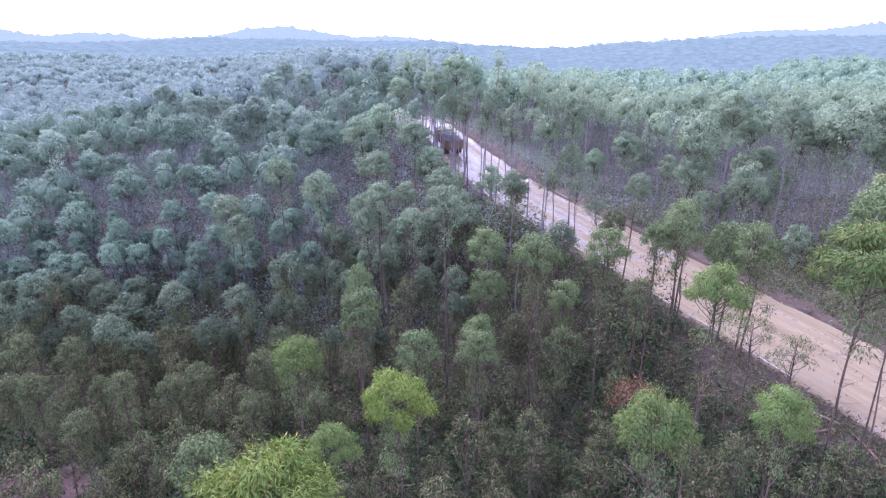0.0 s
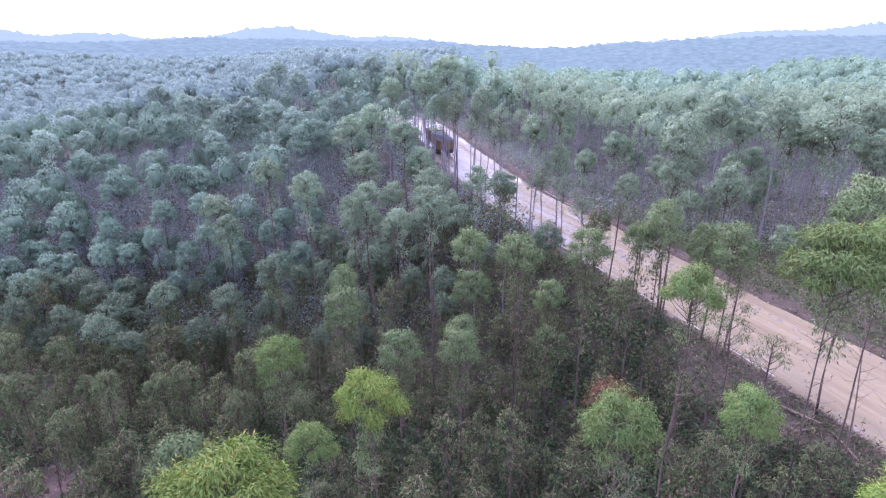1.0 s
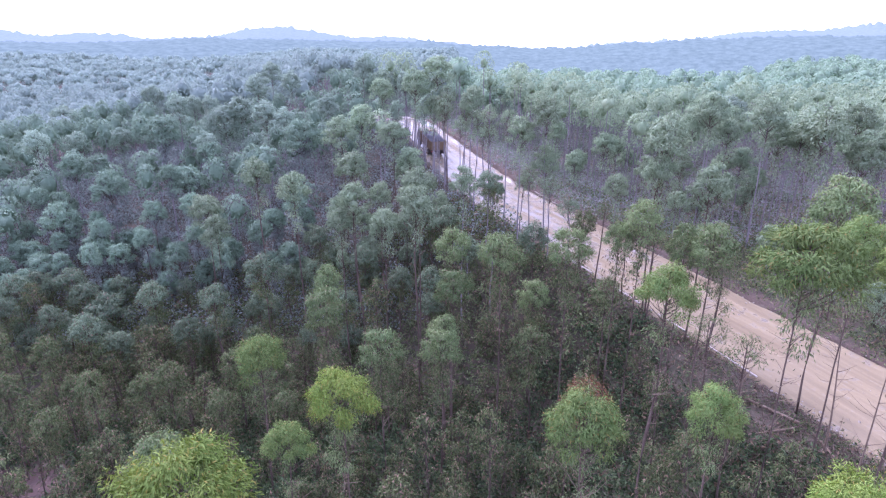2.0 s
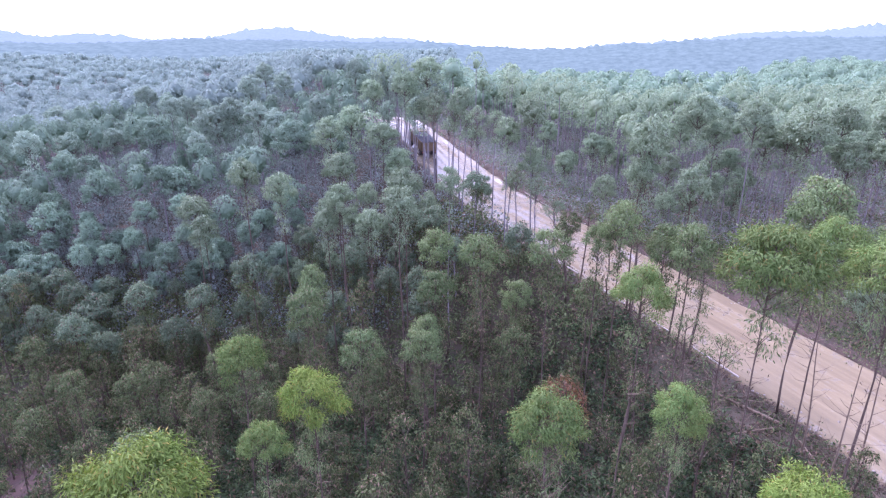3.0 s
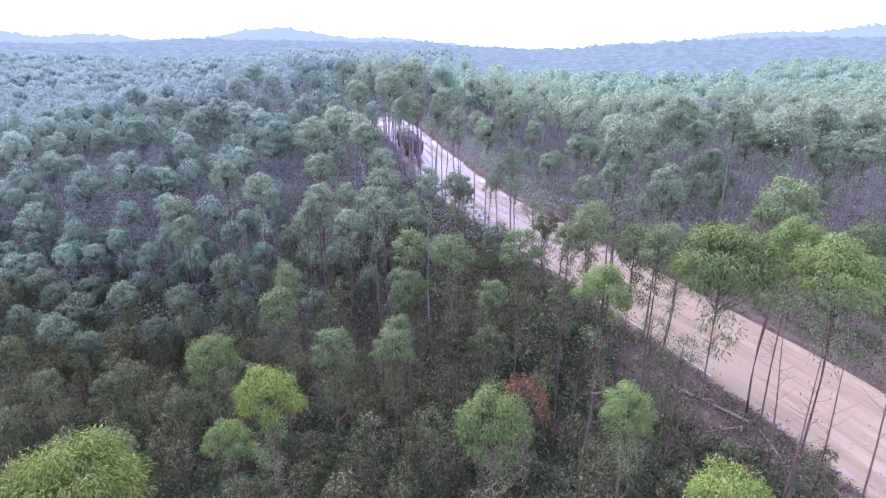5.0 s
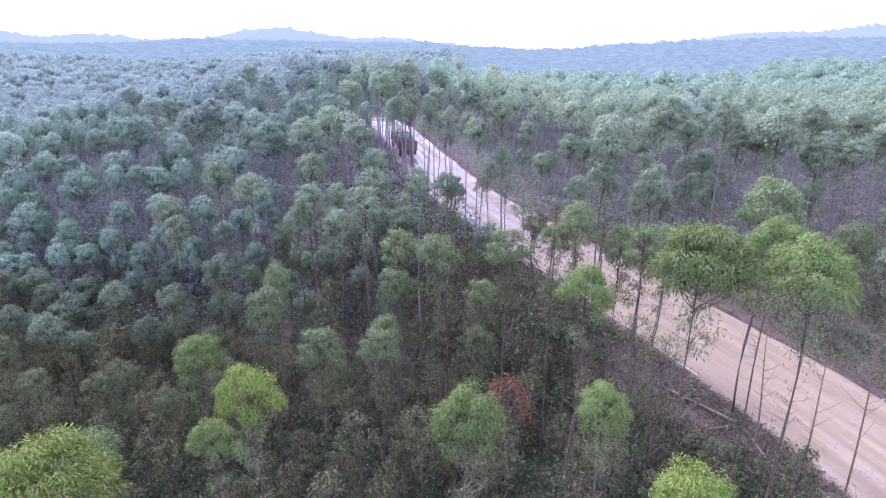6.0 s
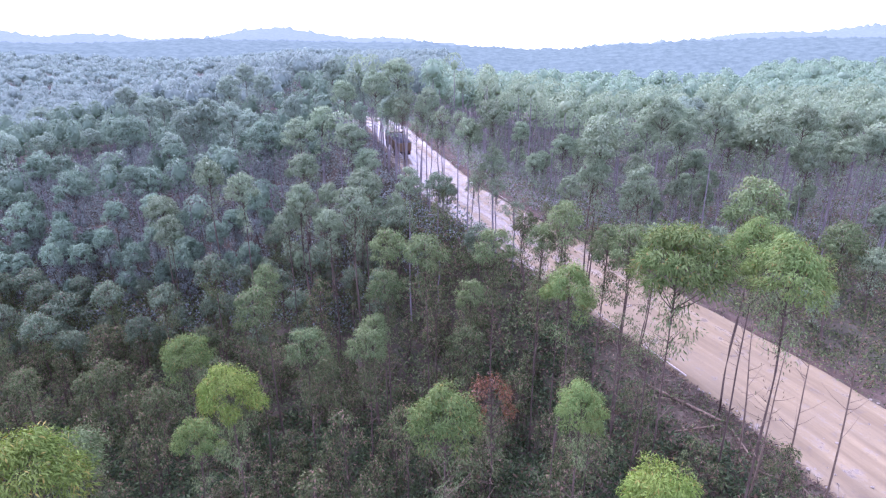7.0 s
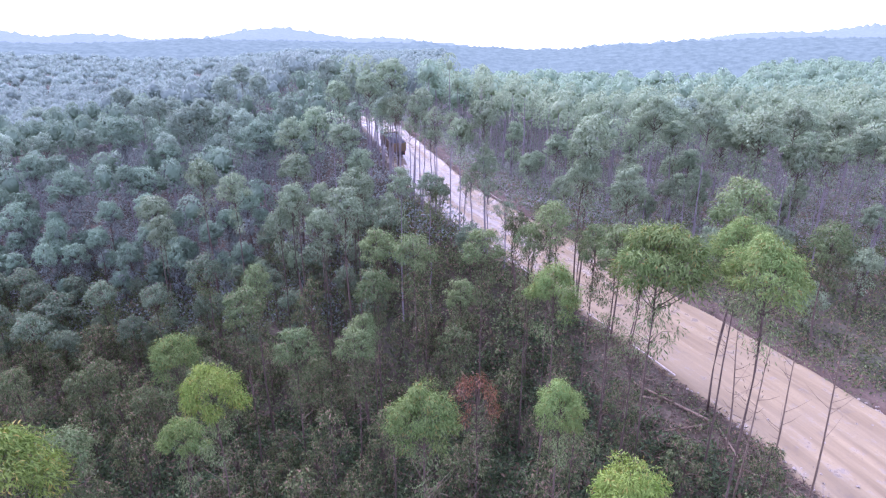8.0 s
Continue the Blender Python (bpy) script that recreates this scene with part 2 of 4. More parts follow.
def quad_mesh(name, pieces, mats, smooth=False):
    """One mesh from pieces of (verts n x 3, faces m x 4, material slot), and for leaves a soft normal for each corner."""
    vs, fs, ms, ns, at = [], [], [], [], 0
    for v, f, slot, *soft in pieces:
        ns.append(np.asarray(soft[0], np.float32) if soft else np.zeros((len(v), 3), np.float32))
        vs.append(np.asarray(v, np.float32))
        fs.append(np.asarray(f, np.int32) + at)
        ms.append(np.full(len(f), slot, np.int32))
        at += len(v)
    v, f, s = np.concatenate(vs), np.concatenate(fs), np.concatenate(ms)
    me = bpy.data.meshes.new(name)
    me.vertices.add(len(v))
    me.vertices.foreach_set("co", v.ravel())
    me.loops.add(len(f) * 4)
    me.loops.foreach_set("vertex_index", f.ravel())
    me.polygons.add(len(f))
    me.polygons.foreach_set("loop_start", np.arange(0, len(f) * 4, 4, dtype=np.int32))
    me.polygons.foreach_set("material_index", s)
    me.polygons.foreach_set("use_smooth", np.full(len(f), smooth, bool))
    for m in mats:
        me.materials.append(m)
    me.update(calc_edges=True)
    n = np.concatenate(ns)
    if n.any():
        me.polygons.foreach_set("use_smooth", np.full(len(f), True, bool))
        me.normals_split_custom_set_from_vertices(n)
    return me


def unit(v):
    return v / np.maximum(np.linalg.norm(v, axis=-1, keepdims=True), 1e-9)


def blades(base, way, length, width, rng, face=None, soft=1.6):
    """Lance-shaped leaf blades: four corners each, a little folded along the middle."""
    n = len(base)
    way = unit(way)
    hint = rng.normal(size=(n, 3)) if face is None else face + rng.normal(0, 0.4, (n, 3))
    side = unit(np.cross(way, hint))
    up = np.cross(side, way)
    L, W = np.broadcast_to(length, n)[:, None], np.broadcast_to(width, n)[:, None]
    mid = base + way * L * 0.42 + up * W * 0.35
    v = np.stack([base, mid + side * W * 0.5, base + way * L, mid - side * W * 0.5], 1).reshape(-1, 3)
    f = np.arange(n * 4).reshape(-1, 4)
    if face is None:
        return v, f
    return v, f, np.repeat(unit(face * soft + up), 4, 0)


def tube(points, radii, sides=6):
    """A tapering round stem along points."""
    p = np.asarray(points, float)
    r = np.asarray(radii, float)
    t = unit(np.gradient(p, axis=0))
    ref = np.where(np.abs(t[:, 2:3]) > 0.9, np.array([[1.0, 0, 0]]), np.array([[0, 0, 1.0]]))
    a = unit(np.cross(t, ref))
    b = np.cross(t, a)
    ang = np.arange(sides) / sides * 2 * np.pi
    ring = p[:, None] + r[:, None, None] * (a[:, None] * np.cos(ang)[None, :, None] + b[:, None] * np.sin(ang)[None, :, None])
    n = len(p)
    i = np.arange(n - 1)[:, None] * sides
    j = np.arange(sides)[None]
    k = (j + 1) % sides
    f = np.stack([i + j, i + k, i + sides + k, i + sides + j], -1).reshape(-1, 4)
    return ring.reshape(-1, 3), f


def leafy_core(centre, rx, rz, rng, seg=9, rings=6):
    """The shaded inner leaf mass of crowns, one uneven body for each centre."""
    centre = np.atleast_2d(centre)
    n = len(centre)
    th = np.linspace(0.08, math.pi - 0.08, rings)
    ph = np.arange(seg) / seg * 2 * math.pi
    wob = 1 + rng.normal(0, 0.2, (n, rings, seg))
    rx, rz = np.broadcast_to(rx, n)[:, None, None], np.broadcast_to(rz, n)[:, None, None]
    v = np.stack([np.sin(th)[None, :, None] * np.cos(ph) * rx * wob, np.sin(th)[None, :, None] * np.sin(ph) * rx * wob, np.cos(th)[None, :, None] * rz * wob], -1)
    v = (v + centre[:, None, None]).reshape(-1, 3)
    i = np.arange(rings - 1)[:, None] * seg
    j = np.arange(seg)[None]
    k = (j + 1) % seg
    f = np.stack([i + j, i + seg + j, i + seg + k, i + k], -1).reshape(-1, 4)
    f = (f[None] + (np.arange(n) * rings * seg)[:, None, None]).reshape(-1, 4)
    return v, f


def joined(list_of):
    vs, fs, at = [], [], 0
    for v, f in list_of:
        vs.append(v)
        fs.append(f + at)
        at += len(v)
    return np.concatenate(vs), np.concatenate(fs)


def part(name, me, parent, label="", place=None):
    ob = new(name, me)
    ob.parent = parent
    if place is not None:
        ob.matrix_basis = place
    return tagged(ob, label)


# ---- ground, road ----
def ground_sheet():
    out = np.array([1.6, 3, 6, 11, 20, 35, 60, 100, 170, 300, 520, 900, 1500, 2400, 3600])
    xs = np.concatenate([-70 - out[::-1], np.arange(-70, 62, 0.9), 62 + out])
    ys = np.concatenate([-4 - out[::-1], np.arange(-4, 112, 0.9), 112 + out])
    X, Y = np.meshgrid(xs, ys)
    Z = height(X, Y)
    v = np.stack([X, Y, Z], -1).reshape(-1, 3)
    i = np.arange(len(ys) - 1)[:, None] * len(xs)
    j = np.arange(len(xs) - 1)[None]
    f = np.stack([i + j, i + j + 1, i + j + 1 + len(xs), i + j + len(xs)], -1).reshape(-1, 4)
    ob = new("ground", quad_mesh("ground", [(v, f, 0)], [M_SOIL], True))
    return tagged(ob, "brown leaf-littered plantation soil on a gentle slope", "ground", kind="structure")


ground_sheet()


def road_strip():
    ys = np.arange(2, 150, 0.45)
    share = np.linspace(0, 1, 45)
    ex, zr = smooth_along(ys, ROAD_Y, ROAD_X), smooth_along(ys, ROAD_Y, ROAD_Z)
    slope = np.gradient(ex, ys)
    nx, ny = 1 / np.sqrt(1 + slope ** 2), -slope / np.sqrt(1 + slope ** 2)
    w = road_width(ys)[:, None]
    D = -0.5 + (w + 1.0) * share
    X, Y = ex[:, None] + nx[:, None] * D, ys[:, None] + ny[:, None] * D
    run = np.broadcast_to(ys[:, None] * 1.15, X.shape)
    camber = 0.10 * np.sin(np.clip(D / w, 0, 1) * np.pi)
    rut = sum(np.exp(-((D - c * w / ROAD_W - 0.25 * waves(run, 0 * run, 14, 21 + i)) / 0.28) ** 2) for i, c in enumerate((2.4, 4.1, 6.0, 7.7)))
    berm = np.exp(-((D - 0.15) / 0.3) ** 2) * (0.14 + 0.12 * waves(run, 0 * run, 5, 31)) + np.exp(-((D - w + 0.2) / 0.35) ** 2) * (0.2 + 0.14 * waves(run, 0 * run, 6, 32))
    edge = -0.35 * (step(0.0, -0.5, D) + np.where(D > w, (D - w) * 2, 0))
    Z = zr[:, None] + 0.09 + camber - 0.07 * rut + berm + edge + 0.02 * waves(X, Y, 1.7, 33)
    v = np.stack([X, Y, Z], -1).reshape(-1, 3)
    n = len(share)
    i = np.arange(len(ys) - 1)[:, None] * n
    j = np.arange(n - 1)[None]
    f = np.stack([i + j, i + j + 1, i + j + 1 + n, i + j + n], -1).reshape(-1, 4)
    me = quad_mesh("road", [(v, f, 0)], [M_ROAD], True)
    uv = me.uv_layers.new(name="along")
    uv.data.foreach_set("uv", np.stack([D, run], -1).reshape(-1, 2)[f.ravel()].astype(np.float32).ravel())
    return tagged(new("road", me), "wet rutted pale laterite haul road", "dirt road", kind="structure")


road_strip()


# ---- far ridges ----
def ridge(name, label, dist, turns, crests, mat, seed, rough):
    """A long wooded hill across the view with an uneven, tree-clad crest."""
    deg = np.linspace(-62, 62, 900)
    az = np.radians(deg)
    crest = sum(np.interp(deg + o, turns, crests) for o in (-1.6, -0.8, 0, 0.8, 1.6)) / 5
    r = np.random.RandomState(seed)
    tufts = np.abs(np.convolve(r.normal(size=900), np.ones(3) / 3, "same")) * rough + np.convolve(r.normal(size=900), np.ones(17) / 17, "same") * rough * 1.4
    rows = []
    for u in np.linspace(0, 1, 14):
        d = dist * (1 - 0.25 * (1 - u)) + 0 * az
        zz = -12 + (crest + 12) * math.sin(u * math.pi / 2) + tufts * u ** 6
        rows.append(np.stack([np.sin(az) * d, np.cos(az) * d, zz], -1))
    rows.append(np.stack([np.sin(az) * dist * 1.15, np.cos(az) * dist * 1.15, np.full(900, -12.0)], -1))
    v = np.stack(rows).reshape(-1, 3)
    i = np.arange(len(rows) - 1)[:, None] * 900
    j = np.arange(899)[None]
    f = np.stack([i + j, i + j + 1, i + j + 901, i + j + 900], -1).reshape(-1, 4)
    return tagged(new(name, quad_mesh(name, [(v, f, 0)], [mat], True)), label, "hill", kind="structure")


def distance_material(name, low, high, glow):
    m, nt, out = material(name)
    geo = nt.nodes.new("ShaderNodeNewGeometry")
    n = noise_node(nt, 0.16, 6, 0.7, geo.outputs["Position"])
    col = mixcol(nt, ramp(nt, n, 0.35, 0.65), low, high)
    # diffuse plus emission: the haze lies in the colour and an added glow
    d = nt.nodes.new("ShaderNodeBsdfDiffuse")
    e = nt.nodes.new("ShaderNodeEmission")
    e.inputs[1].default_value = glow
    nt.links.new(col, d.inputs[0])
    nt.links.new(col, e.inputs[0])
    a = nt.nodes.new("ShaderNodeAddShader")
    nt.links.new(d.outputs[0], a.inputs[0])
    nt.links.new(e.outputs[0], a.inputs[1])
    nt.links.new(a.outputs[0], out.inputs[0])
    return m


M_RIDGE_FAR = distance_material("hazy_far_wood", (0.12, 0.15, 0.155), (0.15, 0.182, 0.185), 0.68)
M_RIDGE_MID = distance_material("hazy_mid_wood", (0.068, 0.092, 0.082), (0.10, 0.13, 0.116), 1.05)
FAR_TURN = (-62, -37, -34.5, -29.3, -25, -20.3, -17.5, -15.8, -13.5, -9, -1.3, 5.3, 8, 11.7, 14.9, 20.9, 26.8, 30.6, 37, 62)
FAR_CREST = (40, 56, 33, 41, 28, 28, 48, 59, 50, 33, 27, 8, 0, 8, 18, 24, 50, 43, 59, 45)
ridge("backdrop", "wooded hills far off, painted pale blue with haze and faintly glowing", 1500, FAR_TURN, FAR_CREST, M_RIDGE_FAR, 5, 5.0)
MID_TURN = (-62, -36, -28, -22, -14, -8, -2, 4, 9, 15, 22, 30, 38, 62)
MID_CREST = (24, 24, 23, 26, 25, 23, 24, 20, 17, 20, 25, 28, 28, 28)
ridge("backdrop", "wooded hills across the valley, painted blue-grey with haze and faintly glowing", 620, MID_TURN, MID_CREST, M_RIDGE_MID, 8, 1.6)


# ---- eucalyptus trees ----
def trunk_mesh(seed, sides, bark):
    """A slender stem, 1 m high for stretching, straight at both ends."""
    rng = np.random.RandomState(seed)
    u = np.linspace(0, 1, 10)
    bend = rng.normal(0, 0.14, 2)
    line = np.stack([bend[0] * np.sin(u * math.pi * 2) + 0.05 * np.sin(u * 14), bend[1] * np.sin(u * math.pi), u], -1)
    r = np.interp(u, [0, 0.06, 0.5, 1], [0.13, 0.095, 0.07, 0.04])
    return quad_mesh("trunk", [(*tube(line, r, sides), 0)], [bark], True)


def crown_mesh(seed, clumps, per_clump, length, width, leaf, radius=2.0, depth=2.8, round_to=1.7, inner=0.0, under=None, share=0.2):
    """Upper stem, limbs and an umbrella of drooping leaf clumps with gaps between them; the top of the tree is at 0."""
    rng = np.random.RandomState(seed)
    i = np.arange(clumps) + 0.5
    polar = np.arccos(1 - (1 - math.cos(round_to)) * i / clumps) + rng.normal(0, 0.09, clumps)
    ang = i * 2.39996 + rng.normal(0, 0.3, clumps)
    lobes = 1 + 0.13 * np.sin(ang * 2 + rng.uniform(0, 6)) + 0.12 * np.sin(ang * 3 + rng.uniform(0, 6))
    r = radius * 0.8 * lobes * np.sin(polar) * rng.uniform(0.82, 1.12, clumps)
    size = radius * rng.uniform(0.2, 0.38, clumps)
    ends = np.stack([np.cos(ang) * r, np.sin(ang) * r, -size * 0.75 - depth * 0.7 * (1 - np.cos(polar)) + rng.normal(0, 0.16, clumps)], -1)
    wood = [tube([(0, 0, -depth * 1.45), (0.02, 0.03, -depth * 0.6), (0, 0, -0.4)], [0.05, 0.035, 0.012], 5)]
    for e in ends[:: max(1, clumps // 16)]:
        a = np.array([0, 0, max(e[2] - np.hypot(e[0], e[1]) * rng.uniform(0.6, 1.1) - 0.2, -depth * 1.4)])
        wood.append(tube([a, (a + e) / 2 + np.array([0, 0, -0.12]), e], [0.03, 0.02, 0.008], 4))
    n = clumps * per_clump
    v = unit(rng.normal(0, 1, (n, 3)) * np.array([1, 1, 0.8]) + np.array([0, 0, 0.3]))
    own = np.repeat(size, per_clump)[:, None]
    base = np.repeat(ends, per_clump, 0) + v * own * rng.uniform(0.35, 1.05, (n, 1)) * np.array([1, 1, 0.75])
    outward = unit(base * np.array([1, 1, 0]) + 1e-6)
    way = v * np.array([0.5, 0.5, 0.2]) + outward * 0.25 + rng.normal(0, 0.5, (n, 3)) + np.array([0, 0, -0.6])
    face = unit(v * 1.1 + unit(base - np.array([0, 0, -depth * 0.75])) * 0.75 + np.array([0, 0, 0.1]))
    leaves = blades(base, way, rng.uniform(0.7, 1.25, n) * length, rng.uniform(0.7, 1.2, n) * width, rng, face, 2.6)
    core = leafy_core((0, 0, -depth * 0.62), radius * inner, depth * inner * 0.6, rng)
    # lower-limb leaves; their default tone has the crown's shade put into it
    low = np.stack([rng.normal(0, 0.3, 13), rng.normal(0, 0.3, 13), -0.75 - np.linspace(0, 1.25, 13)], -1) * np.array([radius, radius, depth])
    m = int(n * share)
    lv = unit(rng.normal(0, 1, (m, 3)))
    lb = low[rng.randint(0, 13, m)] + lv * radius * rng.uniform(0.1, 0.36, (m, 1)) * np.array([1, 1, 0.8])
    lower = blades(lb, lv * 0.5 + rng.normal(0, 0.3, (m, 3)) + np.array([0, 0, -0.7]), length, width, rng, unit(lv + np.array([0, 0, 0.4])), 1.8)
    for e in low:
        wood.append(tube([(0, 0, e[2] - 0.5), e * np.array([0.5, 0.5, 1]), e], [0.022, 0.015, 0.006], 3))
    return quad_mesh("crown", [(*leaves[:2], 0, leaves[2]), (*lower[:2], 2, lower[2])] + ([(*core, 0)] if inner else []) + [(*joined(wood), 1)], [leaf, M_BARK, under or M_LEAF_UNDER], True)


def dead_mesh(seed, twigs, leaves, length, width, depth=3.2, reach=7.0):
    """Bare side twigs and withered leaves on the stem below the crown."""
    rng = np.random.RandomState(seed)
    low = []
    for _ in range(twigs):
        a = np.array([0, 0, -depth * 0.9 - rng.uniform(0, reach)])
        ang, ln = rng.uniform(0, 6.283), rng.uniform(0.5, 1.5)
        e = a + np.array([math.cos(ang) * ln, math.sin(ang) * ln, rng.uniform(0.2, 0.9) * ln])
        low.append(tube([a, (a + e) / 2 + rng.normal(0, 0.06, 3), e], [0.016, 0.011, 0.004], 3))
    zz = -depth * 0.8 - rng.uniform(0, 1, leaves) ** 1.6 * reach * 0.8
    ang, rr = rng.uniform(0, 6.283, leaves), rng.uniform(0.1, 1.15, leaves) * np.interp(-zz, [depth, depth + reach], [1.0, 0.4])
    lb = np.stack([np.cos(ang) * rr, np.sin(ang) * rr, zz], -1)
    skirt = blades(lb, rng.normal(0, 0.5, (leaves, 3)) + np.array([0, 0, -0.8]), length, width, rng)
    return quad_mesh("dead_foliage", [(*joined(low), 0), (*skirt, 1)], [M_TWIG, M_LEAF_DRY])


TRUNKS = [trunk_mesh(60 + i, 7, M_BARK) for i in range(5)]
HAZED_TRUNKS = [trunk_mesh(70 + i, 6, M_BARK_FAR) for i in range(5)]
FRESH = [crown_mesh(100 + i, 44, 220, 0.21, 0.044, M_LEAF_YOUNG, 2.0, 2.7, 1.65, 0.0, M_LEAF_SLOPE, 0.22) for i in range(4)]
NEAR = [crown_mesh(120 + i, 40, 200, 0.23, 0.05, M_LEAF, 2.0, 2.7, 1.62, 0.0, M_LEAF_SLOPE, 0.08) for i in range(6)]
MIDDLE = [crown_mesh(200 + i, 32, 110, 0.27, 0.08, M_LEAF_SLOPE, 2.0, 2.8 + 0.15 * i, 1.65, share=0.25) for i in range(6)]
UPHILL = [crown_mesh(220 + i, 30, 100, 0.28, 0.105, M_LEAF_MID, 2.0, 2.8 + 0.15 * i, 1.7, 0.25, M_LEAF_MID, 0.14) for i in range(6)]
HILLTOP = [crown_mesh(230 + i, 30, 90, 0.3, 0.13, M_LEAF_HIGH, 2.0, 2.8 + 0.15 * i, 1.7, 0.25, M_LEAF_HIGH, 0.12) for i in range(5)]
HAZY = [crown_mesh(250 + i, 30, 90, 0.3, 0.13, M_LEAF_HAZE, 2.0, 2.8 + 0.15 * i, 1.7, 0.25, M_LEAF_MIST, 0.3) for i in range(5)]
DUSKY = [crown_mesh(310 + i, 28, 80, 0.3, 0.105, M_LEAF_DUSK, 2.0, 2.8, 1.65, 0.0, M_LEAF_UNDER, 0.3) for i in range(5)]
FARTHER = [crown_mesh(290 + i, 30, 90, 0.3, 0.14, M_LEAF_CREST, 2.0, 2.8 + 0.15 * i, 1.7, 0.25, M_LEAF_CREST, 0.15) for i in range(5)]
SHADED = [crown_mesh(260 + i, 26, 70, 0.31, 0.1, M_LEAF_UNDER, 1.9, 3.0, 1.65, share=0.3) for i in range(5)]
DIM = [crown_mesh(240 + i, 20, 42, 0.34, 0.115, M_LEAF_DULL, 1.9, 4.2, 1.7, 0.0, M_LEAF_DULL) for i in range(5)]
SPARSE = [crown_mesh(270 + i, 15, 46, 0.28, 0.062, M_LEAF_UNDER, 2.0, 2.6, 1.5, share=0.0) for i in range(4)]
THIN = [crown_mesh(280 + i, 18, 60, 0.28, 0.09, M_LEAF_MID, 2.0, 2.6, 1.6, 0.0, M_LEAF_MID, 0.05) for i in range(4)]
RUST = [crown_mesh(300, 24, 48, 0.28, 0.07, M_LEAF_RUST, 2.0, 3.2)]
DEAD_NEAR = [dead_mesh(400 + i, 24, 60, 0.2, 0.04) for i in range(4)]
DEAD_MID = [dead_mesh(420 + i, 10, 110, 0.32, 0.09) for i in range(4)]

count = 0


def tree(crowns, x, y, top, wide=1.0, label="tall slender eucalyptus with a drooping green crown", group="plantation trees", lean=1.2, name="eucalyptus_tree", withered=True):
    global count
    count += 1
    z = float(height(x, y)) - 0.15
    tall = top - z
    ob = new(name)
    ob.matrix_basis = pose(x, y, z, RNG.normal(0, lean), RNG.normal(0, lean), RNG.uniform(0, 360))
    ob.empty_display_size = 0.3
    girth = 0.62 if y < 40 else 0.8
    # far trunks get the haze-coloured bark
    part("trunk", (TRUNKS if y < 50 or (y < 68 and x < 4) else HAZED_TRUNKS)[count % 5], ob, place=Matrix.Diagonal((girth, girth, tall - 3.2 * wide, 1)))
    part("crown", crowns[count % len(crowns)], ob, place=Matrix.Translation((0, 0, tall - 0.35)) @ Matrix.Diagonal((wide, wide, 0.35 + 0.65 * wide, 1)))
    dead = DEAD_NEAR if y < 34 else DEAD_MID
    low = min(1.0, (tall - 1) / 11)
    if group == "roadside trees":
        low *= 0.35
    if withered:
        tagged(part("dead_foliage", dead[count % 4], ob, place=Matrix.Translation((0, 0, tall)) @ Matrix.Diagonal((0.9, 0.9, low, 1))), kind="stuff")
    return tagged(ob, label, "tree", group)


# trees that stand out: place, height of the top, breadth of the crown
LEAFY = [
    (7.4, 16.9, 13.2, 0.64), (12.3, 18.2, 12.6, 0.5), (13.5, 26.8, 14.0, 0.73), (18.9, 33.2, 14.4, 0.73), (17.9, 35.4, 13.6, 0.62), (16.9, 21.5, 17.9, 1.02),
    (23.3, 27.3, 16.4, 0.77), (26.6, 33.1, 17.2, 0.98), (20.1, 19.2, 17.9, 0.74), (13.6, 35.2, 13.8, 0.46), (14.9, 35.3, 15.3, 0.63), (10.6, 36.0, 13.3, 0.69),
    (6.2, 35.2, 13.0, 0.67), (38.0, 41.8, 11.9, 0.84),
]
BRIGHT = [
    (12.8, 11.5, 14.3, 0.58), (-4.5, 12.2, 14.8, 0.88),
    (-2.0, 20.7, 11.8, 0.68),
]
BUSHY = [(-9.0, 31.9, 7.4, 0.79), (-5.6, 24.7, 6.3, 0.6)]
DULL = [
    (-3.2, 44.7, 6.1, 0.72), (6.7, 40.2, 7.6, 0.5),
    (5.2, 27.9, 5.2, 0.49), (1.5, 28.2, 4.5, 0.61), (15.1, 29.6, 6.5, 0.49), (-24.8, 49.2, -0.5, 0.76), (-37.6, 52.3, 2.7, 0.55),
]
SLOPE = [
    (9.3, 41.7, 7.3, 0.6), (2.3, 36.0, 7.1, 0.56), (2.2, 33.1, 7.3, 0.62), (-12.7, 25.6, 5.0, 0.75),
    (-2.5, 47.8, 11.3, 0.6), (3.0, 40.2, 11.8, 0.71), (3.1, 37.3, 9.8, 0.65), (-6.2, 40.7, 8.9, 0.55), (-1.7, 33.1, 7.4, 0.69), (-6.6, 49.8, 10.7, 0.6),
    (-14.0, 50.1, 6.2, 0.8), (-18.2, 48.6, 3.9, 0.66), (-35.1, 56.3, 0.8, 0.76), (-32.2, 54.9, 0.2, 1.12), (-5.4, 34.8, 9.5, 0.71), (0.2, 49.9, 14.3, 0.73),
    (-5.3, 50.4, 12.9, 0.68), (0.2, 43.8, 14.2, 0.7), (-3.1, 51.8, 12.6, 0.53), (4.2, 50.9, 14.2, 0.57), (-10.9, 51.4, 13.7, 0.69),
]
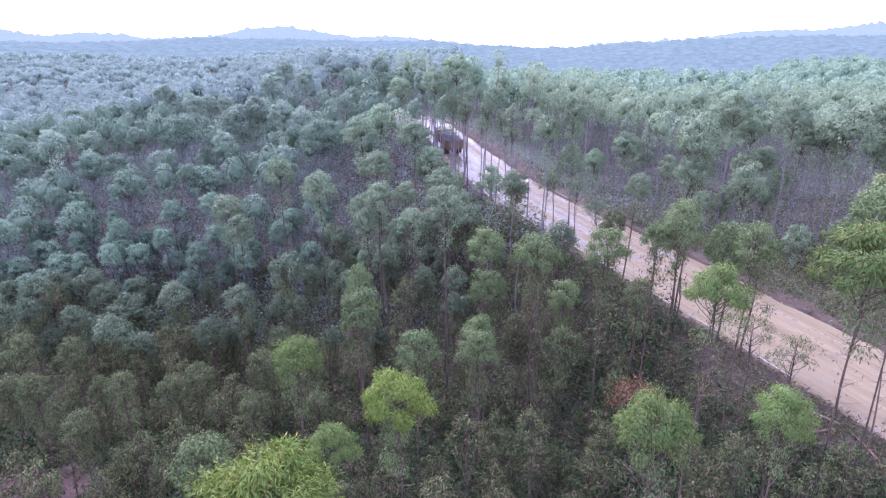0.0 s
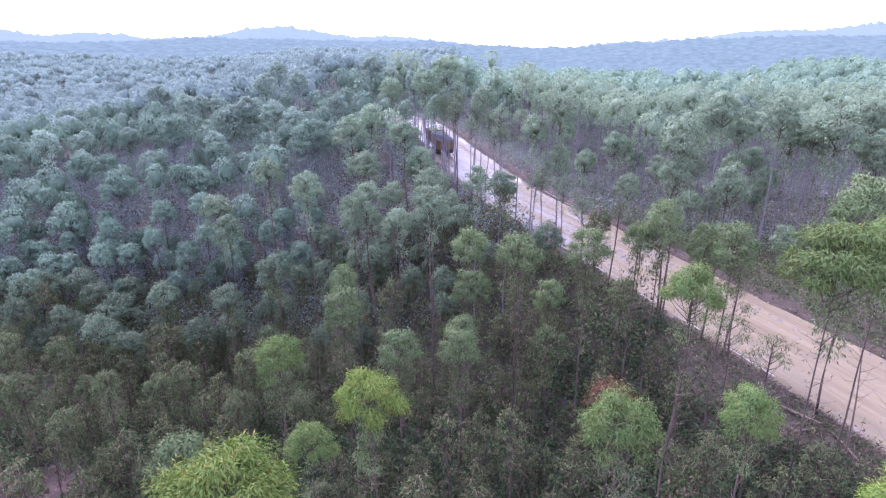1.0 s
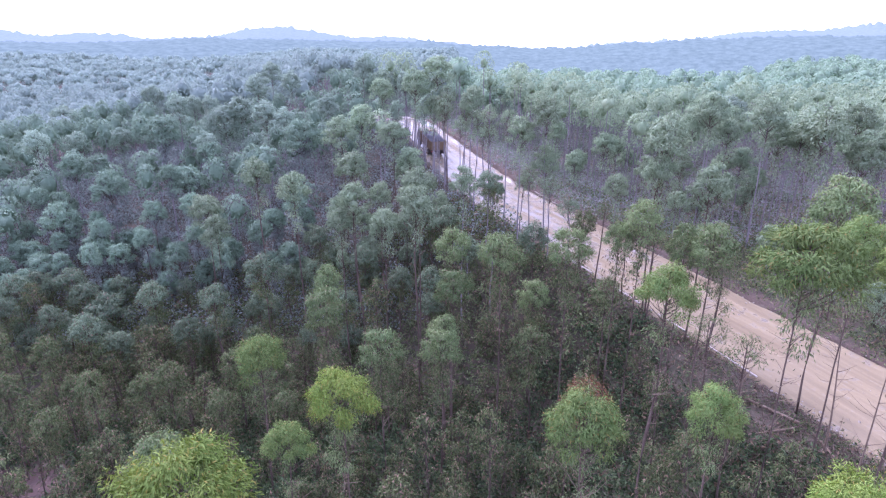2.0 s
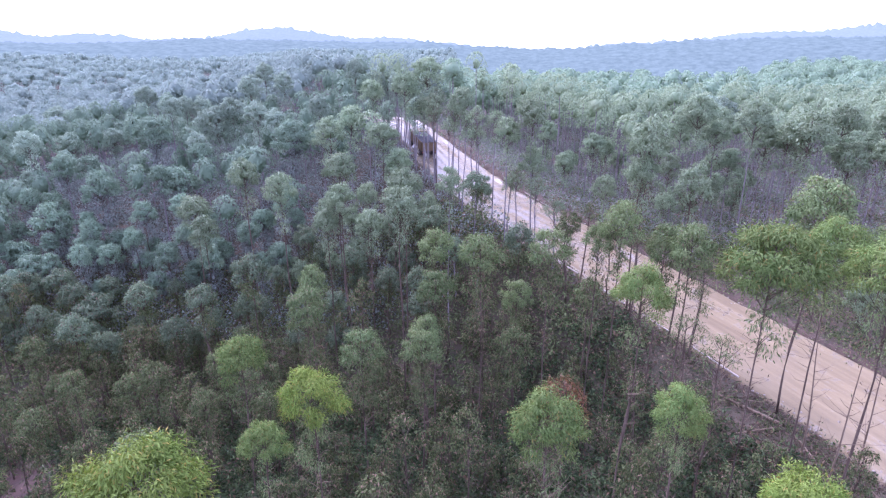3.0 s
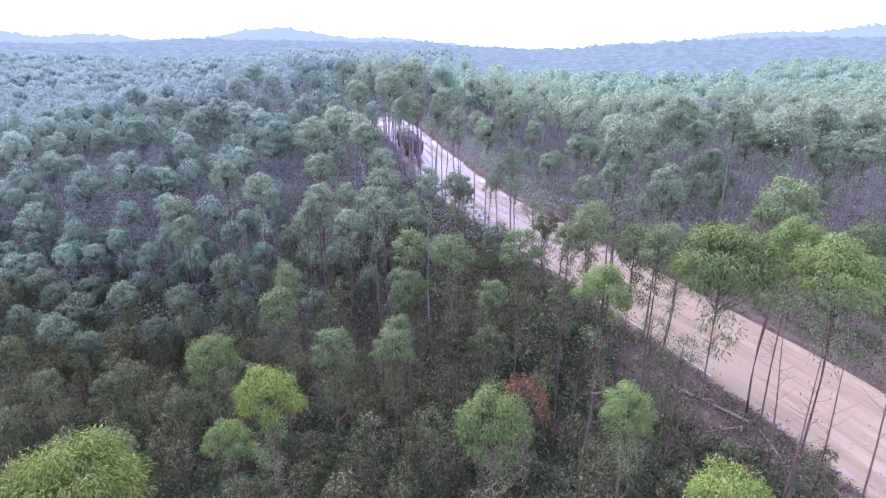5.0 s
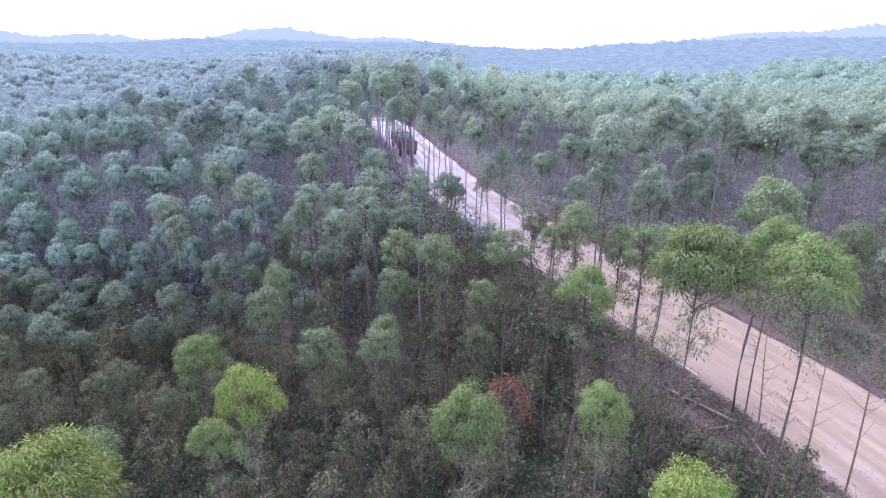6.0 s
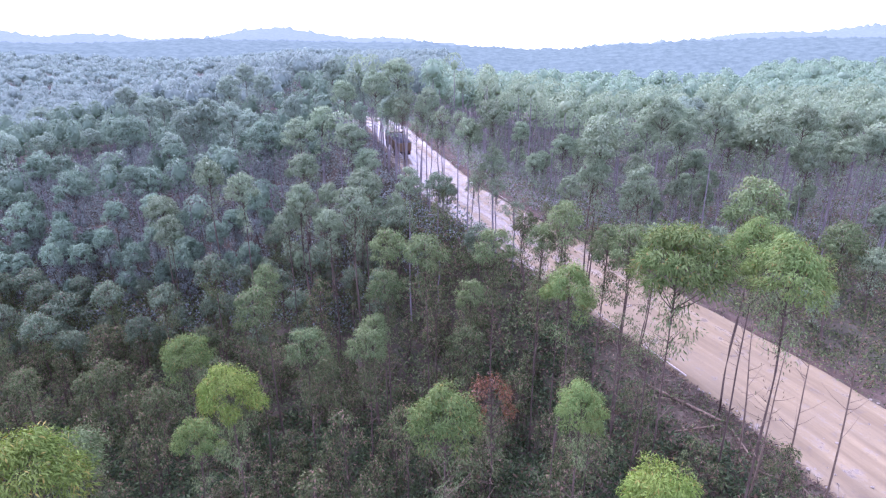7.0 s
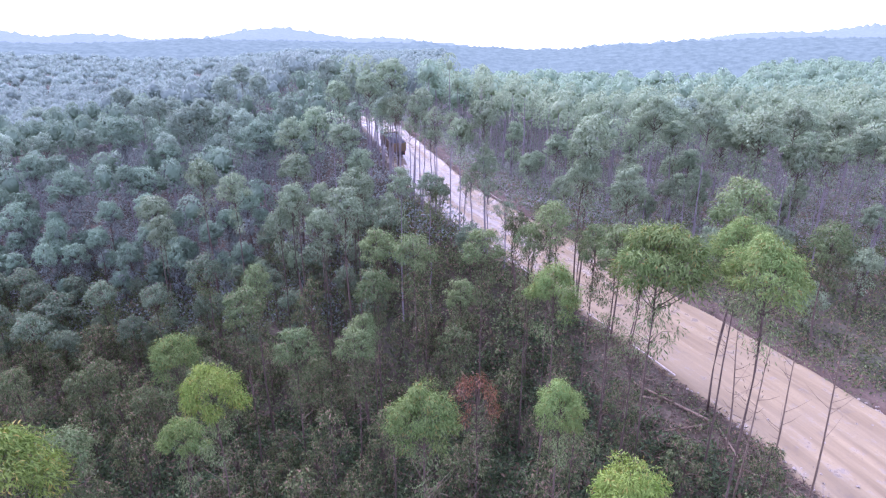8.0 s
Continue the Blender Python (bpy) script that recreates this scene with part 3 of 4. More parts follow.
WEST_RISE = [
    (-33.8, 75.9, 15.8, 1.16), (-46.8, 89.8, 12.3, 0.85), (-52.5, 88.4, 11.8, 1.05), (-52.5, 79.2, 13.2, 0.85), (-44.0, 72.6, 11.5, 0.88), (-40.2, 71.7, 11.5, 0.78),
    (-38.0, 69.2, 9.9, 1.01), (-30.4, 69.0, 10.8, 0.6), (-28.6, 70.0, 10.4, 1.02), (-27.8, 75.9, 12.4, 0.82), (-28.7, 77.3, 13.4, 0.77), (-15.8, 55.7, 14.2, 0.74),
    (-48.2, 71.2, 7.4, 0.63), (-46.8, 73.2, 6.4, 0.83), (-21.9, 57.6, 10.0, 0.85), (-19.6, 54.0, 8.8, 0.68), (-44.0, 68.5, 6.1, 1.05), (-35.5, 67.0, 3.3, 0.84),
]
WEST_FAR = [
    (-23.9, 82.9, 12.4, 0.99), (-15.1, 73.3, 15.6, 1.14), (-18.5, 77.9, 16.4, 0.82), (-21.1, 79.0, 17.3, 0.83), (-26.3, 84.2, 17.3, 0.98), (-28.4, 83.9, 16.1, 1.18),
    (-31.7, 87.5, 17.0, 0.82), (-35.0, 84.4, 17.5, 0.79), (-33.8, 86.9, 17.3, 0.65), (-48.1, 105.1, 17.4, 0.88), (-27.2, 96.4, 19.7, 1.0), (-22.6, 99.4, 19.9, 0.82),
    (-27.4, 106.4, 21.2, 0.88), (-71.7, 116.8, 12.9, 1.37), (-54.6, 80.9, 7.6, 0.75),
]
CREST = [
    (-5.3, 75.4, 20.3, 0.73), (-12.6, 79.1, 17.9, 0.67), (-7.5, 70.5, 17.6, 0.76), (-9.2, 67.5, 16.6, 0.89), (-3.1, 65.9, 16.3, 0.84), (-3.6, 76.7, 17.4, 0.54),
    (1.3, 71.7, 18.5, 0.6), (-9.6, 91.9, 22.3, 0.76), (-1.0, 72.1, 21.5, 0.75), (2.3, 74.0, 23.1, 0.94), (-1.3, 64.7, 13.7, 0.75), (-6.2, 54.9, 14.8, 0.73),
    (7.5, 64.5, 20.1, 0.69), (16.1, 54.5, 15.4, 0.6), (15.3, 61.7, 11.3, 0.63), (7.7, 59.3, 11.1, 0.52), (9.6, 54.7, 18.1, 0.65), (12.5, 53.7, 19.9, 0.69),
]
WISPY = [(17.8, 30.0, 9.9, 0.6), (18.0, 26.6, 10.3, 0.62)]
EAST_STAND = [
    (19.5, 44.2, 16.6, 0.64), (21.5, 40.8, 16.4, 0.64),
    (22.3, 44.5, 19.5, 0.9), (38.7, 56.2, 18.5, 1.25), (36.1, 65.6, 13.4, 0.73), (41.9, 85.8, 17.5, 1.2), (32.9, 89.6, 15.2, 1.05), (32.8, 67.1, 19.1, 0.94),
    (43.9, 85.9, 17.0, 1.0), (37.1, 71.9, 17.3, 0.84),
]
taken = []
for crowns, ones in ((FRESH, BRIGHT), (NEAR, BUSHY), (NEAR, LEAFY), (DIM, DULL), (MIDDLE, SLOPE), (HAZY, WEST_RISE), (HAZY, WEST_FAR), (HILLTOP, CREST), (UPHILL, EAST_STAND), (SPARSE, WISPY)):
    for x, y, top, wide in ones:
        d = float(road_side(x, y))
        if -1.2 < d < 4:
            x -= d + 1.2
        elif 4 <= d < ROAD_W + 1:
            x += 1.2 * (ROAD_W + 1 - d)
        here = crowns
        # farther trees take crowns with more haze in their leaf colour
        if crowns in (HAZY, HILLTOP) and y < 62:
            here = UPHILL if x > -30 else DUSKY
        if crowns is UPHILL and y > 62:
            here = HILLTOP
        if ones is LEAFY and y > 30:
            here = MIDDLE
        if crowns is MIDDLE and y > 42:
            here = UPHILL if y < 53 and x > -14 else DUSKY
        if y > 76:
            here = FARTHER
        tree(here, x, y, top, wide, lean=0.5, withered=y < 50)
        taken.append((x, y, wide))
tree(RUST, 9.9, 25.1, 8.9, 0.7, "dying eucalyptus with rust-brown withered leaves")
taken.append((9.9, 25.1, 0.7))

# the rest of the plantation, in loose rows
rows = []
for gx in np.arange(-330, 330, 4.0):
    for gy in np.arange(9, 330, 3.8):
        rows.append((gx + RNG.uniform(-1.2, 1.2), gy + RNG.uniform(-1.2, 1.2), RNG.uniform(), RNG.uniform()))
rows = np.array(rows)
X, Y = rows[:, 0], rows[:, 1]
inside = (X > -0.84 * Y - 8) & (X < 0.84 * Y + 16) & (np.hypot(X, Y) < 270)
D = road_side(X, Y)
inside &= ((D < -1.2) | (D > ROAD_W + np.interp(Y, [55, 75], [12.0, 4.0])) | (Y > 150)) & (height(X, Y) > -13) & (RNG.uniform(size=len(X)) < 0.93) & ~((D > -7) & (D < 0) & (Y > 55) & (Y < 84))
spot = np.array(taken)
for k in range(len(spot)):
    inside &= np.hypot(X - spot[k, 0], Y - spot[k, 1]) > 1.4 + 1.5 * spot[k, 2]
rows = rows[inside]
near = rows[rows[:, 1] < 66]
far = rows[rows[:, 1] >= 66]
for x, y, a, b in near:
    z, d = float(height(x, y)), float(road_side(x, y))
    if d > ROAD_W:
        tree(UPHILL if y < 58 else HILLTOP, x, y, z + 13.0 + 3.5 * a, 0.6 + 0.28 * b, withered=a < 0.3)
    elif y < 40 and d > -7:
        continue
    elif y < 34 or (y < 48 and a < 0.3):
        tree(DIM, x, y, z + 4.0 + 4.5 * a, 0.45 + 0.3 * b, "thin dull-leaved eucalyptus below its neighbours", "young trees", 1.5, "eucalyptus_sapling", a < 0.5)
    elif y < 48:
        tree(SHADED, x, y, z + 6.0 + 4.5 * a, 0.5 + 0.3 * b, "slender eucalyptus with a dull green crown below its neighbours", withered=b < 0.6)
    else:
        tree(DUSKY if y < 59 else UPHILL if x > -14 else HAZY, x, y, z + 6.0 + 4.5 * a, 0.55 + 0.3 * b, withered=False)


# suckers and thin stems between the rows of the hollow
for gx in np.arange(-34, 24, 3.4):
    for gy in np.arange(14, 52, 3.4):
        x, y = gx + RNG.uniform(-1.3, 1.3), gy + RNG.uniform(-1.3, 1.3)
        if x > -0.8 * y - 4 and math.hypot(x + 30, y - 34) > 5 and road_side(x, y) < -5 and np.min(np.hypot(spot[:, 0] - x, spot[:, 1] - y)) > 1.3:
            tree(DIM, x, y, float(height(x, y)) + RNG.uniform(3.2, 7.5), RNG.uniform(0.4, 0.72), "thin dull-leaved young eucalyptus among the shrubs", "young trees", 1.5, "eucalyptus_sapling", RNG.uniform() < 0.35)

for gx in np.arange(-58, 8, 3.7):
    for gy in np.arange(50, 70, 3.7):
        x, y = gx + RNG.uniform(-1.4, 1.4), gy + RNG.uniform(-1.4, 1.4)
        if x > -0.84 * y - 4 and road_side(x, y) < -5 and np.min(np.hypot(spot[:, 0] - x, spot[:, 1] - y)) > 1.5:
            tree(DUSKY if y < 60 else HAZY if x < -14 else UPHILL, x, y, float(height(x, y)) + RNG.uniform(4.0, 7.5), RNG.uniform(0.4, 0.7), "young eucalyptus between the taller rows", "young trees", 1.5, "eucalyptus_sapling", False)

# younger growth under the tall stand across the road
for _ in range(32):
    yy = RNG.uniform(44, 92)
    x = float(smooth_along(yy, ROAD_Y, ROAD_X)) + RNG.uniform(15, 42)
    if x < 0.82 * yy + 14:
        tree(UPHILL if yy < 66 else HILLTOP, x, yy, float(height(x, yy)) + RNG.uniform(4.5, 9.5), RNG.uniform(0.45, 0.75), "young eucalyptus under the tall stand", "young trees", 1.5, "eucalyptus_sapling")

# a row of thin trees on the bank of the road
for y in np.concatenate([np.arange(38, 58, 1.7), np.arange(58, 96, 0.8)]):
    yy = y + RNG.uniform(-0.8, 0.8)
    x = float(smooth_along(yy, ROAD_Y, ROAD_X)) - RNG.uniform(0.8, 2.4)
    if np.min(np.hypot(spot[:, 0] - x, spot[:, 1] - yy)) > 1.2:
        tree(FARTHER if yy > 72 else THIN if yy > 50 else SPARSE, x, yy, min(20.6, float(height(x, yy)) + (RNG.uniform(6.5, 9) if yy < 57 else RNG.uniform(10.0, 13.0))), RNG.uniform(0.4, 0.6), "thin roadside eucalyptus with a small sparse crown", "roadside trees", 1.8)


def stand(name, label, spots, k, blade, leaf_mat, bark, seed, low=11.5, wide=1.0, body=0.52):
    """A stand of trees too many to count: stems and round leafy crowns."""
    rng = np.random.RandomState(seed)
    n = len(spots)
    x, y = spots[:, 0], spots[:, 1]
    top = np.minimum(height(x, y) + low + 4.0 * spots[:, 2], 22.4 + 0.8 * spots[:, 3])
    u = rng.uniform(0, 1, (n, k)) ** 0.75
    ang = rng.uniform(0, 6.283, (n, k))
    lobes = 1 + 0.17 * np.sin(ang * 2 + rng.uniform(0, 6, (n, 1))) + 0.13 * np.sin(ang * 3 + rng.uniform(0, 6, (n, 1)))
    polar = u * 2.0
    R = (1.3 + 0.7 * spots[:, 3])[:, None] * lobes * wide
    r = R * np.where(polar < 1.57, np.sin(polar), 0.4 + 0.6 * np.sin(polar)) * rng.uniform(0.75, 1.05, (n, k))
    z = top[:, None] - 3.1 * (1 - np.cos(polar)) * 0.85 + rng.normal(0, 0.1, (n, k))
    base = np.stack([x[:, None] + np.cos(ang) * r, y[:, None] + np.sin(ang) * r, z], -1).reshape(-1, 3)
    outward = np.stack([np.cos(ang), np.sin(ang), 0 * ang], -1).reshape(-1, 3)
    way = outward * 0.7 + rng.normal(0, 0.35, base.shape) + np.array([0, 0, -0.7])
    face = unit(outward * np.sin(polar).reshape(-1, 1) + np.array([0, 0, 1.0]) * np.cos(polar).reshape(-1, 1))
    size = rng.uniform(0.7, 1.3, len(base)) * blade
    leaf = blades(base, way, size, size * rng.uniform(0.45, 0.65, len(base)), rng, face, 8.0)
    stems = [tube([(a, b, t - 15.6), (a + c, b + c, t - 7), (a, b, t - 2)], [0.075, 0.062, 0.038], 4) for a, b, t, c in zip(x, y, top, rng.normal(0, 0.15, n))]
    core = leafy_core(np.stack([x, y, top - 1.9], -1), R.mean(1) * body, 1.0 * body / 0.52, rng, 9, 6)
    ob = new(name, quad_mesh(name, [(*joined(stems), 0), (*leaf[:2], 1, leaf[2]), (*core, 1)], [bark, leaf_mat], True))
    return tagged(ob, label, "trees", kind="stuff")


middle, distant = far[far[:, 1] < 105], far[far[:, 1] >= 105]
west = distant[:, 0] < 0.02 * distant[:, 1]
hollow_side = middle[:, 0] < -6
# each stand has the haze of its distance in the leaf colour
stand("plantation_stand", "rows of slender eucalyptus with round crowns tinted bluish by painted haze", middle[hollow_side], 450, 0.35, M_LEAF_HAZE, M_BARK_FAR, 76, 8.5)
stand("plantation_stand", "rows of slender eucalyptus with round green crowns greyed by painted haze", middle[~hollow_side], 330, 0.34, M_LEAF_HIGH, M_BARK_FAR, 77, 11.5, 1.0, 0.36)
stand("plantation_stand", "far rows of eucalyptus with crowns paled by painted haze", distant[west & (distant[:, 2] < 0.75)], 190, 0.56, M_LEAF_FAR, M_BARK_FAR, 78, 11.5, 1.2, 0.62)
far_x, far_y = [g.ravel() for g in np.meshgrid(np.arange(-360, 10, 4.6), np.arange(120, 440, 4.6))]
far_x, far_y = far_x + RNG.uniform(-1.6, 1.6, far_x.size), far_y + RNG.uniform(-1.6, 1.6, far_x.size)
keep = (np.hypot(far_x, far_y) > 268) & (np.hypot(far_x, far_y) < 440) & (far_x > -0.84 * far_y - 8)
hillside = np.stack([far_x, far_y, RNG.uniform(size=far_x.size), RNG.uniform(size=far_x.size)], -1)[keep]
stand("plantation_stand", "distant rows of eucalyptus on a rising slope, crowns paled by painted haze", hillside[hillside[:, 2] < 0.75], 100, 0.78, M_LEAF_FAR, M_BARK_FAR, 80, 11.5, 1.25, 0.62)
stand("plantation_stand", "far rows of eucalyptus with green crowns paled by painted haze", distant[~west & (distant[:, 2] < 0.75)], 190, 0.54, M_LEAF_PALE, M_BARK_FAR, 79, 11.5, 1.2, 0.62)


# ---- undergrowth ----
def shrubs(name, label, seed, gap, near_y, far_y, side, tall_low, tall_high, k, leaf, mat, mats_wood=None, spread=0.48, keep=1.0):
    """Low tangled bushes over a stretch of ground on the left (-1) or right (1) of the road, or close by it (0)."""
    rng = np.random.RandomState(seed)
    gx, gy = np.meshgrid(np.arange(-92, 92, gap), np.arange(near_y, far_y, gap))
    p = np.stack([gx.ravel(), gy.ravel()], -1) + rng.uniform(-0.5, 0.5, (gx.size, 2)) * gap
    d, foot = road_place(p[:, 0], p[:, 1])
    w = road_width(foot)
    ok = (p[:, 0] > -0.82 * p[:, 1] - 6) & (p[:, 0] < 0.82 * p[:, 1] + 20)
    ok &= {-1: d < np.where((p[:, 1] > 14) & (p[:, 1] < 42), -4.2 - 1.6 * waves(p[:, 0], p[:, 1], 6, 43), -1.5), 1: d > w + 1.0, 0: (d < -1.0) & (d > -9)}[side] & (rng.uniform(size=len(p)) < keep)
    ok &= ((p[:, 0] + 30.5) / 5.5) ** 2 + ((p[:, 1] - 34.3) / 4.4) ** 2 > 1  # the bare red patch
    p = p[ok]
    n = len(p)
    tall = np.maximum(rng.uniform(tall_low, tall_high, n) * (0.7 + 0.5 * waves(p[:, 0], p[:, 1], 9, 41)), 0.3)
    z = height(p[:, 0], p[:, 1])
    off = rng.normal(0, spread, (n, k, 2))
    hh = rng.uniform(0.1, 1.0, (n, k)) * tall[:, None] * np.exp(-(off ** 2).sum(-1) / (spread * 2.2) ** 2)
    base = np.concatenate([p[:, None] + off, (z[:, None] + hh)[..., None]], -1).reshape(-1, 3)
    way = rng.normal(0, 0.7, base.shape) + np.array([0, 0, -0.2])
    size = rng.uniform(0.6, 1.3, len(base)) * leaf
    pieces = [(*blades(base, way, size, size * rng.uniform(0.3, 0.5, len(base)), rng), 0)]
    if mats_wood:
        stems = [tube([(x, y, zz), (x + a, y + b, zz + t)], [0.02, 0.008], 3) for (x, y), zz, t, a, b in zip(p[::2], z[::2], tall[::2] * 1.3, rng.normal(0, 0.4, n), rng.normal(0, 0.4, n))]
        pieces.append((*joined(stems), 1))
    ob = new(name, quad_mesh(name, pieces, [mat] + ([mats_wood] if mats_wood else [])))
    return tagged(ob, label, "undergrowth", kind="stuff")


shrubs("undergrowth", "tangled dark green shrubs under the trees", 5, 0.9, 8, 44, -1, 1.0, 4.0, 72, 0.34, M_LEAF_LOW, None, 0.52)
shrubs("undergrowth", "shrubs filling the hollow, greyed by painted haze", 6, 1.12, 56, 130, -1, 0.8, 3.6, 40, 0.36, M_LEAF_MIST, None, 0.65)
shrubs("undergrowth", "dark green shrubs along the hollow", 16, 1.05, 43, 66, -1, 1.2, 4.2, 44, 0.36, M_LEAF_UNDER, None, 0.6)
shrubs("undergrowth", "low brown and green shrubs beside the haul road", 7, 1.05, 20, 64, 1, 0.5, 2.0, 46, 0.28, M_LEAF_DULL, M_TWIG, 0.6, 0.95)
shrubs("undergrowth", "shrubs under the plantation across the road, tinted lilac by painted haze", 9, 1.2, 60, 150, 1, 0.4, 2.4, 30, 0.34, M_LEAF_LILAC_HAZE, None, 0.75, 0.9)
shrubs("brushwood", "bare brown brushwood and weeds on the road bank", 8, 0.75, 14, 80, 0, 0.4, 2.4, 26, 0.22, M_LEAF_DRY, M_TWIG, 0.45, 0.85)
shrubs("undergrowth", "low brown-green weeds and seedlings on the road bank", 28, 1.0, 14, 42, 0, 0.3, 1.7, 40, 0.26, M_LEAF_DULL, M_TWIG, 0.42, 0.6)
shrubs("undergrowth", "haze-tinted scrub under the far stands", 19, 2.6, 128, 230, -1, 1.0, 4.0, 16, 1.0, M_LEAF_MIST, None, 1.3)
shrubs("undergrowth", "haze-tinted scrub under the far stands across the road", 20, 2.6, 148, 230, 1, 1.0, 4.0, 16, 1.0, M_LEAF_LILAC_HAZE, None, 1.3)
shrubs("undergrowth", "low green and brown shrubs on the road bank", 17, 0.95, 41, 66, 0, 0.5, 1.9, 34, 0.34, M_LEAF_DULL, None, 0.5, 0.9)
shrubs("undergrowth", "patches of green weeds beside the haul road", 18, 1.5, 40, 80, 1, 0.5, 2.2, 36, 0.3, M_LEAF_DULL, None, 0.65, 0.55)


# ---- along the road: felled wood, litter, bare soil ----
def along_road(along, d, lift=0.0):
    """A place d metres right of the road's western edge."""
    slope = float(smooth_along(along + 1, ROAD_Y, ROAD_X) - smooth_along(along - 1, ROAD_Y, ROAD_X)) / 2
    k = 1 / math.sqrt(1 + slope * slope)
    x, y = float(smooth_along(along, ROAD_Y, ROAD_X)) + d * k, along - d * slope * k
    return Vector((x, y, float(height(x, y)) + lift)), math.degrees(math.atan2(1, slope))


def log(along, d, length, radius, turn, label, mat, lift=0.02):
    """A felled stem lying on the ground, a little crooked, with sawn ends."""
    p, head = along_road(along, d)
    rng = np.random.RandomState(int(along * 10 + d * 100 + length * 7) % 9999)
    ang = radians(head + turn)
    pts = []
    for u in np.linspace(-0.5, 0.5, 7):
        x, y = p.x + math.cos(ang) * length * u, p.y + math.sin(ang) * length * u
        dd, foot = road_place(x, y)
        ground_z = float(smooth_along(foot, ROAD_Y, ROAD_Z)) + 0.12 if -0.4 < dd < float(road_width(foot)) + 0.4 else float(height(x, y))
        pts.append((x + rng.normal(0, 0.02) * length * 0.1, y, ground_z + radius * 0.8 + lift))
    pts = np.array(pts)
    # rest on the highest points as a stiff stem does
    fit = np.polyfit(np.arange(7), pts[:, 2], 1)
    line = np.polyval(fit, np.arange(7))
    pts[:, 2] = line + max(0, (pts[:, 2] - line).max() * 0.5)
    pts -= np.array(p)
    v, f = tube(pts, np.linspace(radius, radius * 0.72, 7) * rng.uniform(0.93, 1.07, 7), 8)
    ends = [np.concatenate([pts[e][None], v[i:i + 8]]) for e, i in ((0, 0), (6, 48))]
    caps = [(c, np.array([[0, 1 + a, 1 + (a + 1) % 8, 1 + (a + 2) % 8] for a in range(0, 8, 2)])) for c in ends]
    ob = new("felled_log", quad_mesh("felled_log", [(v, f, 0), (*caps[0], 0), (*caps[1], 0)], [mat], False))
    ob.location = p
    return tagged(ob, label, "log", "logs along the road")


# pale peeled stems laid along the western edge
a = 36.5
while a < 82:
    ln = RNG.uniform(2.2, 4.6)
    if RNG.uniform() < 0.8:
        log(a + ln / 2, -0.12 + RNG.normal(0, 0.1), ln, RNG.uniform(0.055, 0.085), RNG.normal(0, 2.0), "pale peeled log lying along the road edge", M_PEELED, 0.12)
    if RNG.uniform() < 0.4:
        log(a + ln / 2, -1.2 + RNG.normal(0, 0.25), ln * 0.9, RNG.uniform(0.06, 0.11), RNG.normal(0, 5), "grey felled log on the road bank", M_TWIG)
    a += ln + RNG.uniform(0.2, 1.4)
# and along the eastern edge, with mud
a = 24.0
while a < 70:
    ln = RNG.uniform(2.0, 4.5)
    if RNG.uniform() < 0.6:
        log(a + ln / 2, float(road_width(a)) - 0.1 + RNG.normal(0, 0.2), ln, RNG.uniform(0.045, 0.08), RNG.normal(0, 5), "muddy pale log on the far road edge", M_LOG, 0.2)
    a += ln + RNG.uniform(0.1, 0.9)
log(35.4, -2.6, 5.6, 0.11, 14, "long grey felled stem on the debris slope", M_TWIG)
log(33.5, -4.0, 3.2, 0.08, 62, "grey felled stem on the debris slope", M_TWIG)
log(31.0, -2.2, 2.6, 0.08, -20, "grey felled stem on the debris slope", M_TWIG)
log(29.2, -3.4, 4.2, 0.09, 30, "grey felled stem on the debris slope", M_TWIG)
log(27.3, -1.6, 2.8, 0.07, -8, "grey felled stem on the debris slope", M_TWIG)


def debris():
    """Chips, broken twigs and stones pushed off the road."""
    rng = np.random.RandomState(51)
    n = 5200
    along, d = rng.uniform(22, 46, n), -0.2 - rng.uniform(0, 1, n) ** 1.3 * 6.0
    ex = smooth_along(along, ROAD_Y, ROAD_X)
    slope = (smooth_along(along + 1, ROAD_Y, ROAD_X) - smooth_along(along - 1, ROAD_Y, ROAD_X)) / 2
    k = 1 / np.sqrt(1 + slope ** 2)
    x, y = ex + d * k, along - d * slope * k
    z = height(x, y)
    base = np.stack([x, y, z + rng.uniform(0.02, 0.16, n)], -1)
    way = rng.normal(0, 1, (n, 3)) * np.array([1, 1, 0.25])
    chips = blades(base, way, rng.uniform(0.12, 0.5, n), rng.uniform(0.03, 0.12, n), rng)
    sticks = []
    for i in range(0, n, 12):
        w = unit(way[i]) * rng.uniform(0.4, 1.4)
        sticks.append(tube([base[i] - w / 2, base[i] + np.array([0, 0, 0.05]), base[i] + w / 2], [0.02, 0.022, 0.012], 4))
    ob = new("wood_debris", quad_mesh("wood_debris", [(*chips, 0), (*joined(sticks), 1)], [M_CHIP, M_TWIG]))
    return tagged(ob, "lilac-brown bark chips and broken twigs below the road", "debris", kind="stuff")


debris()


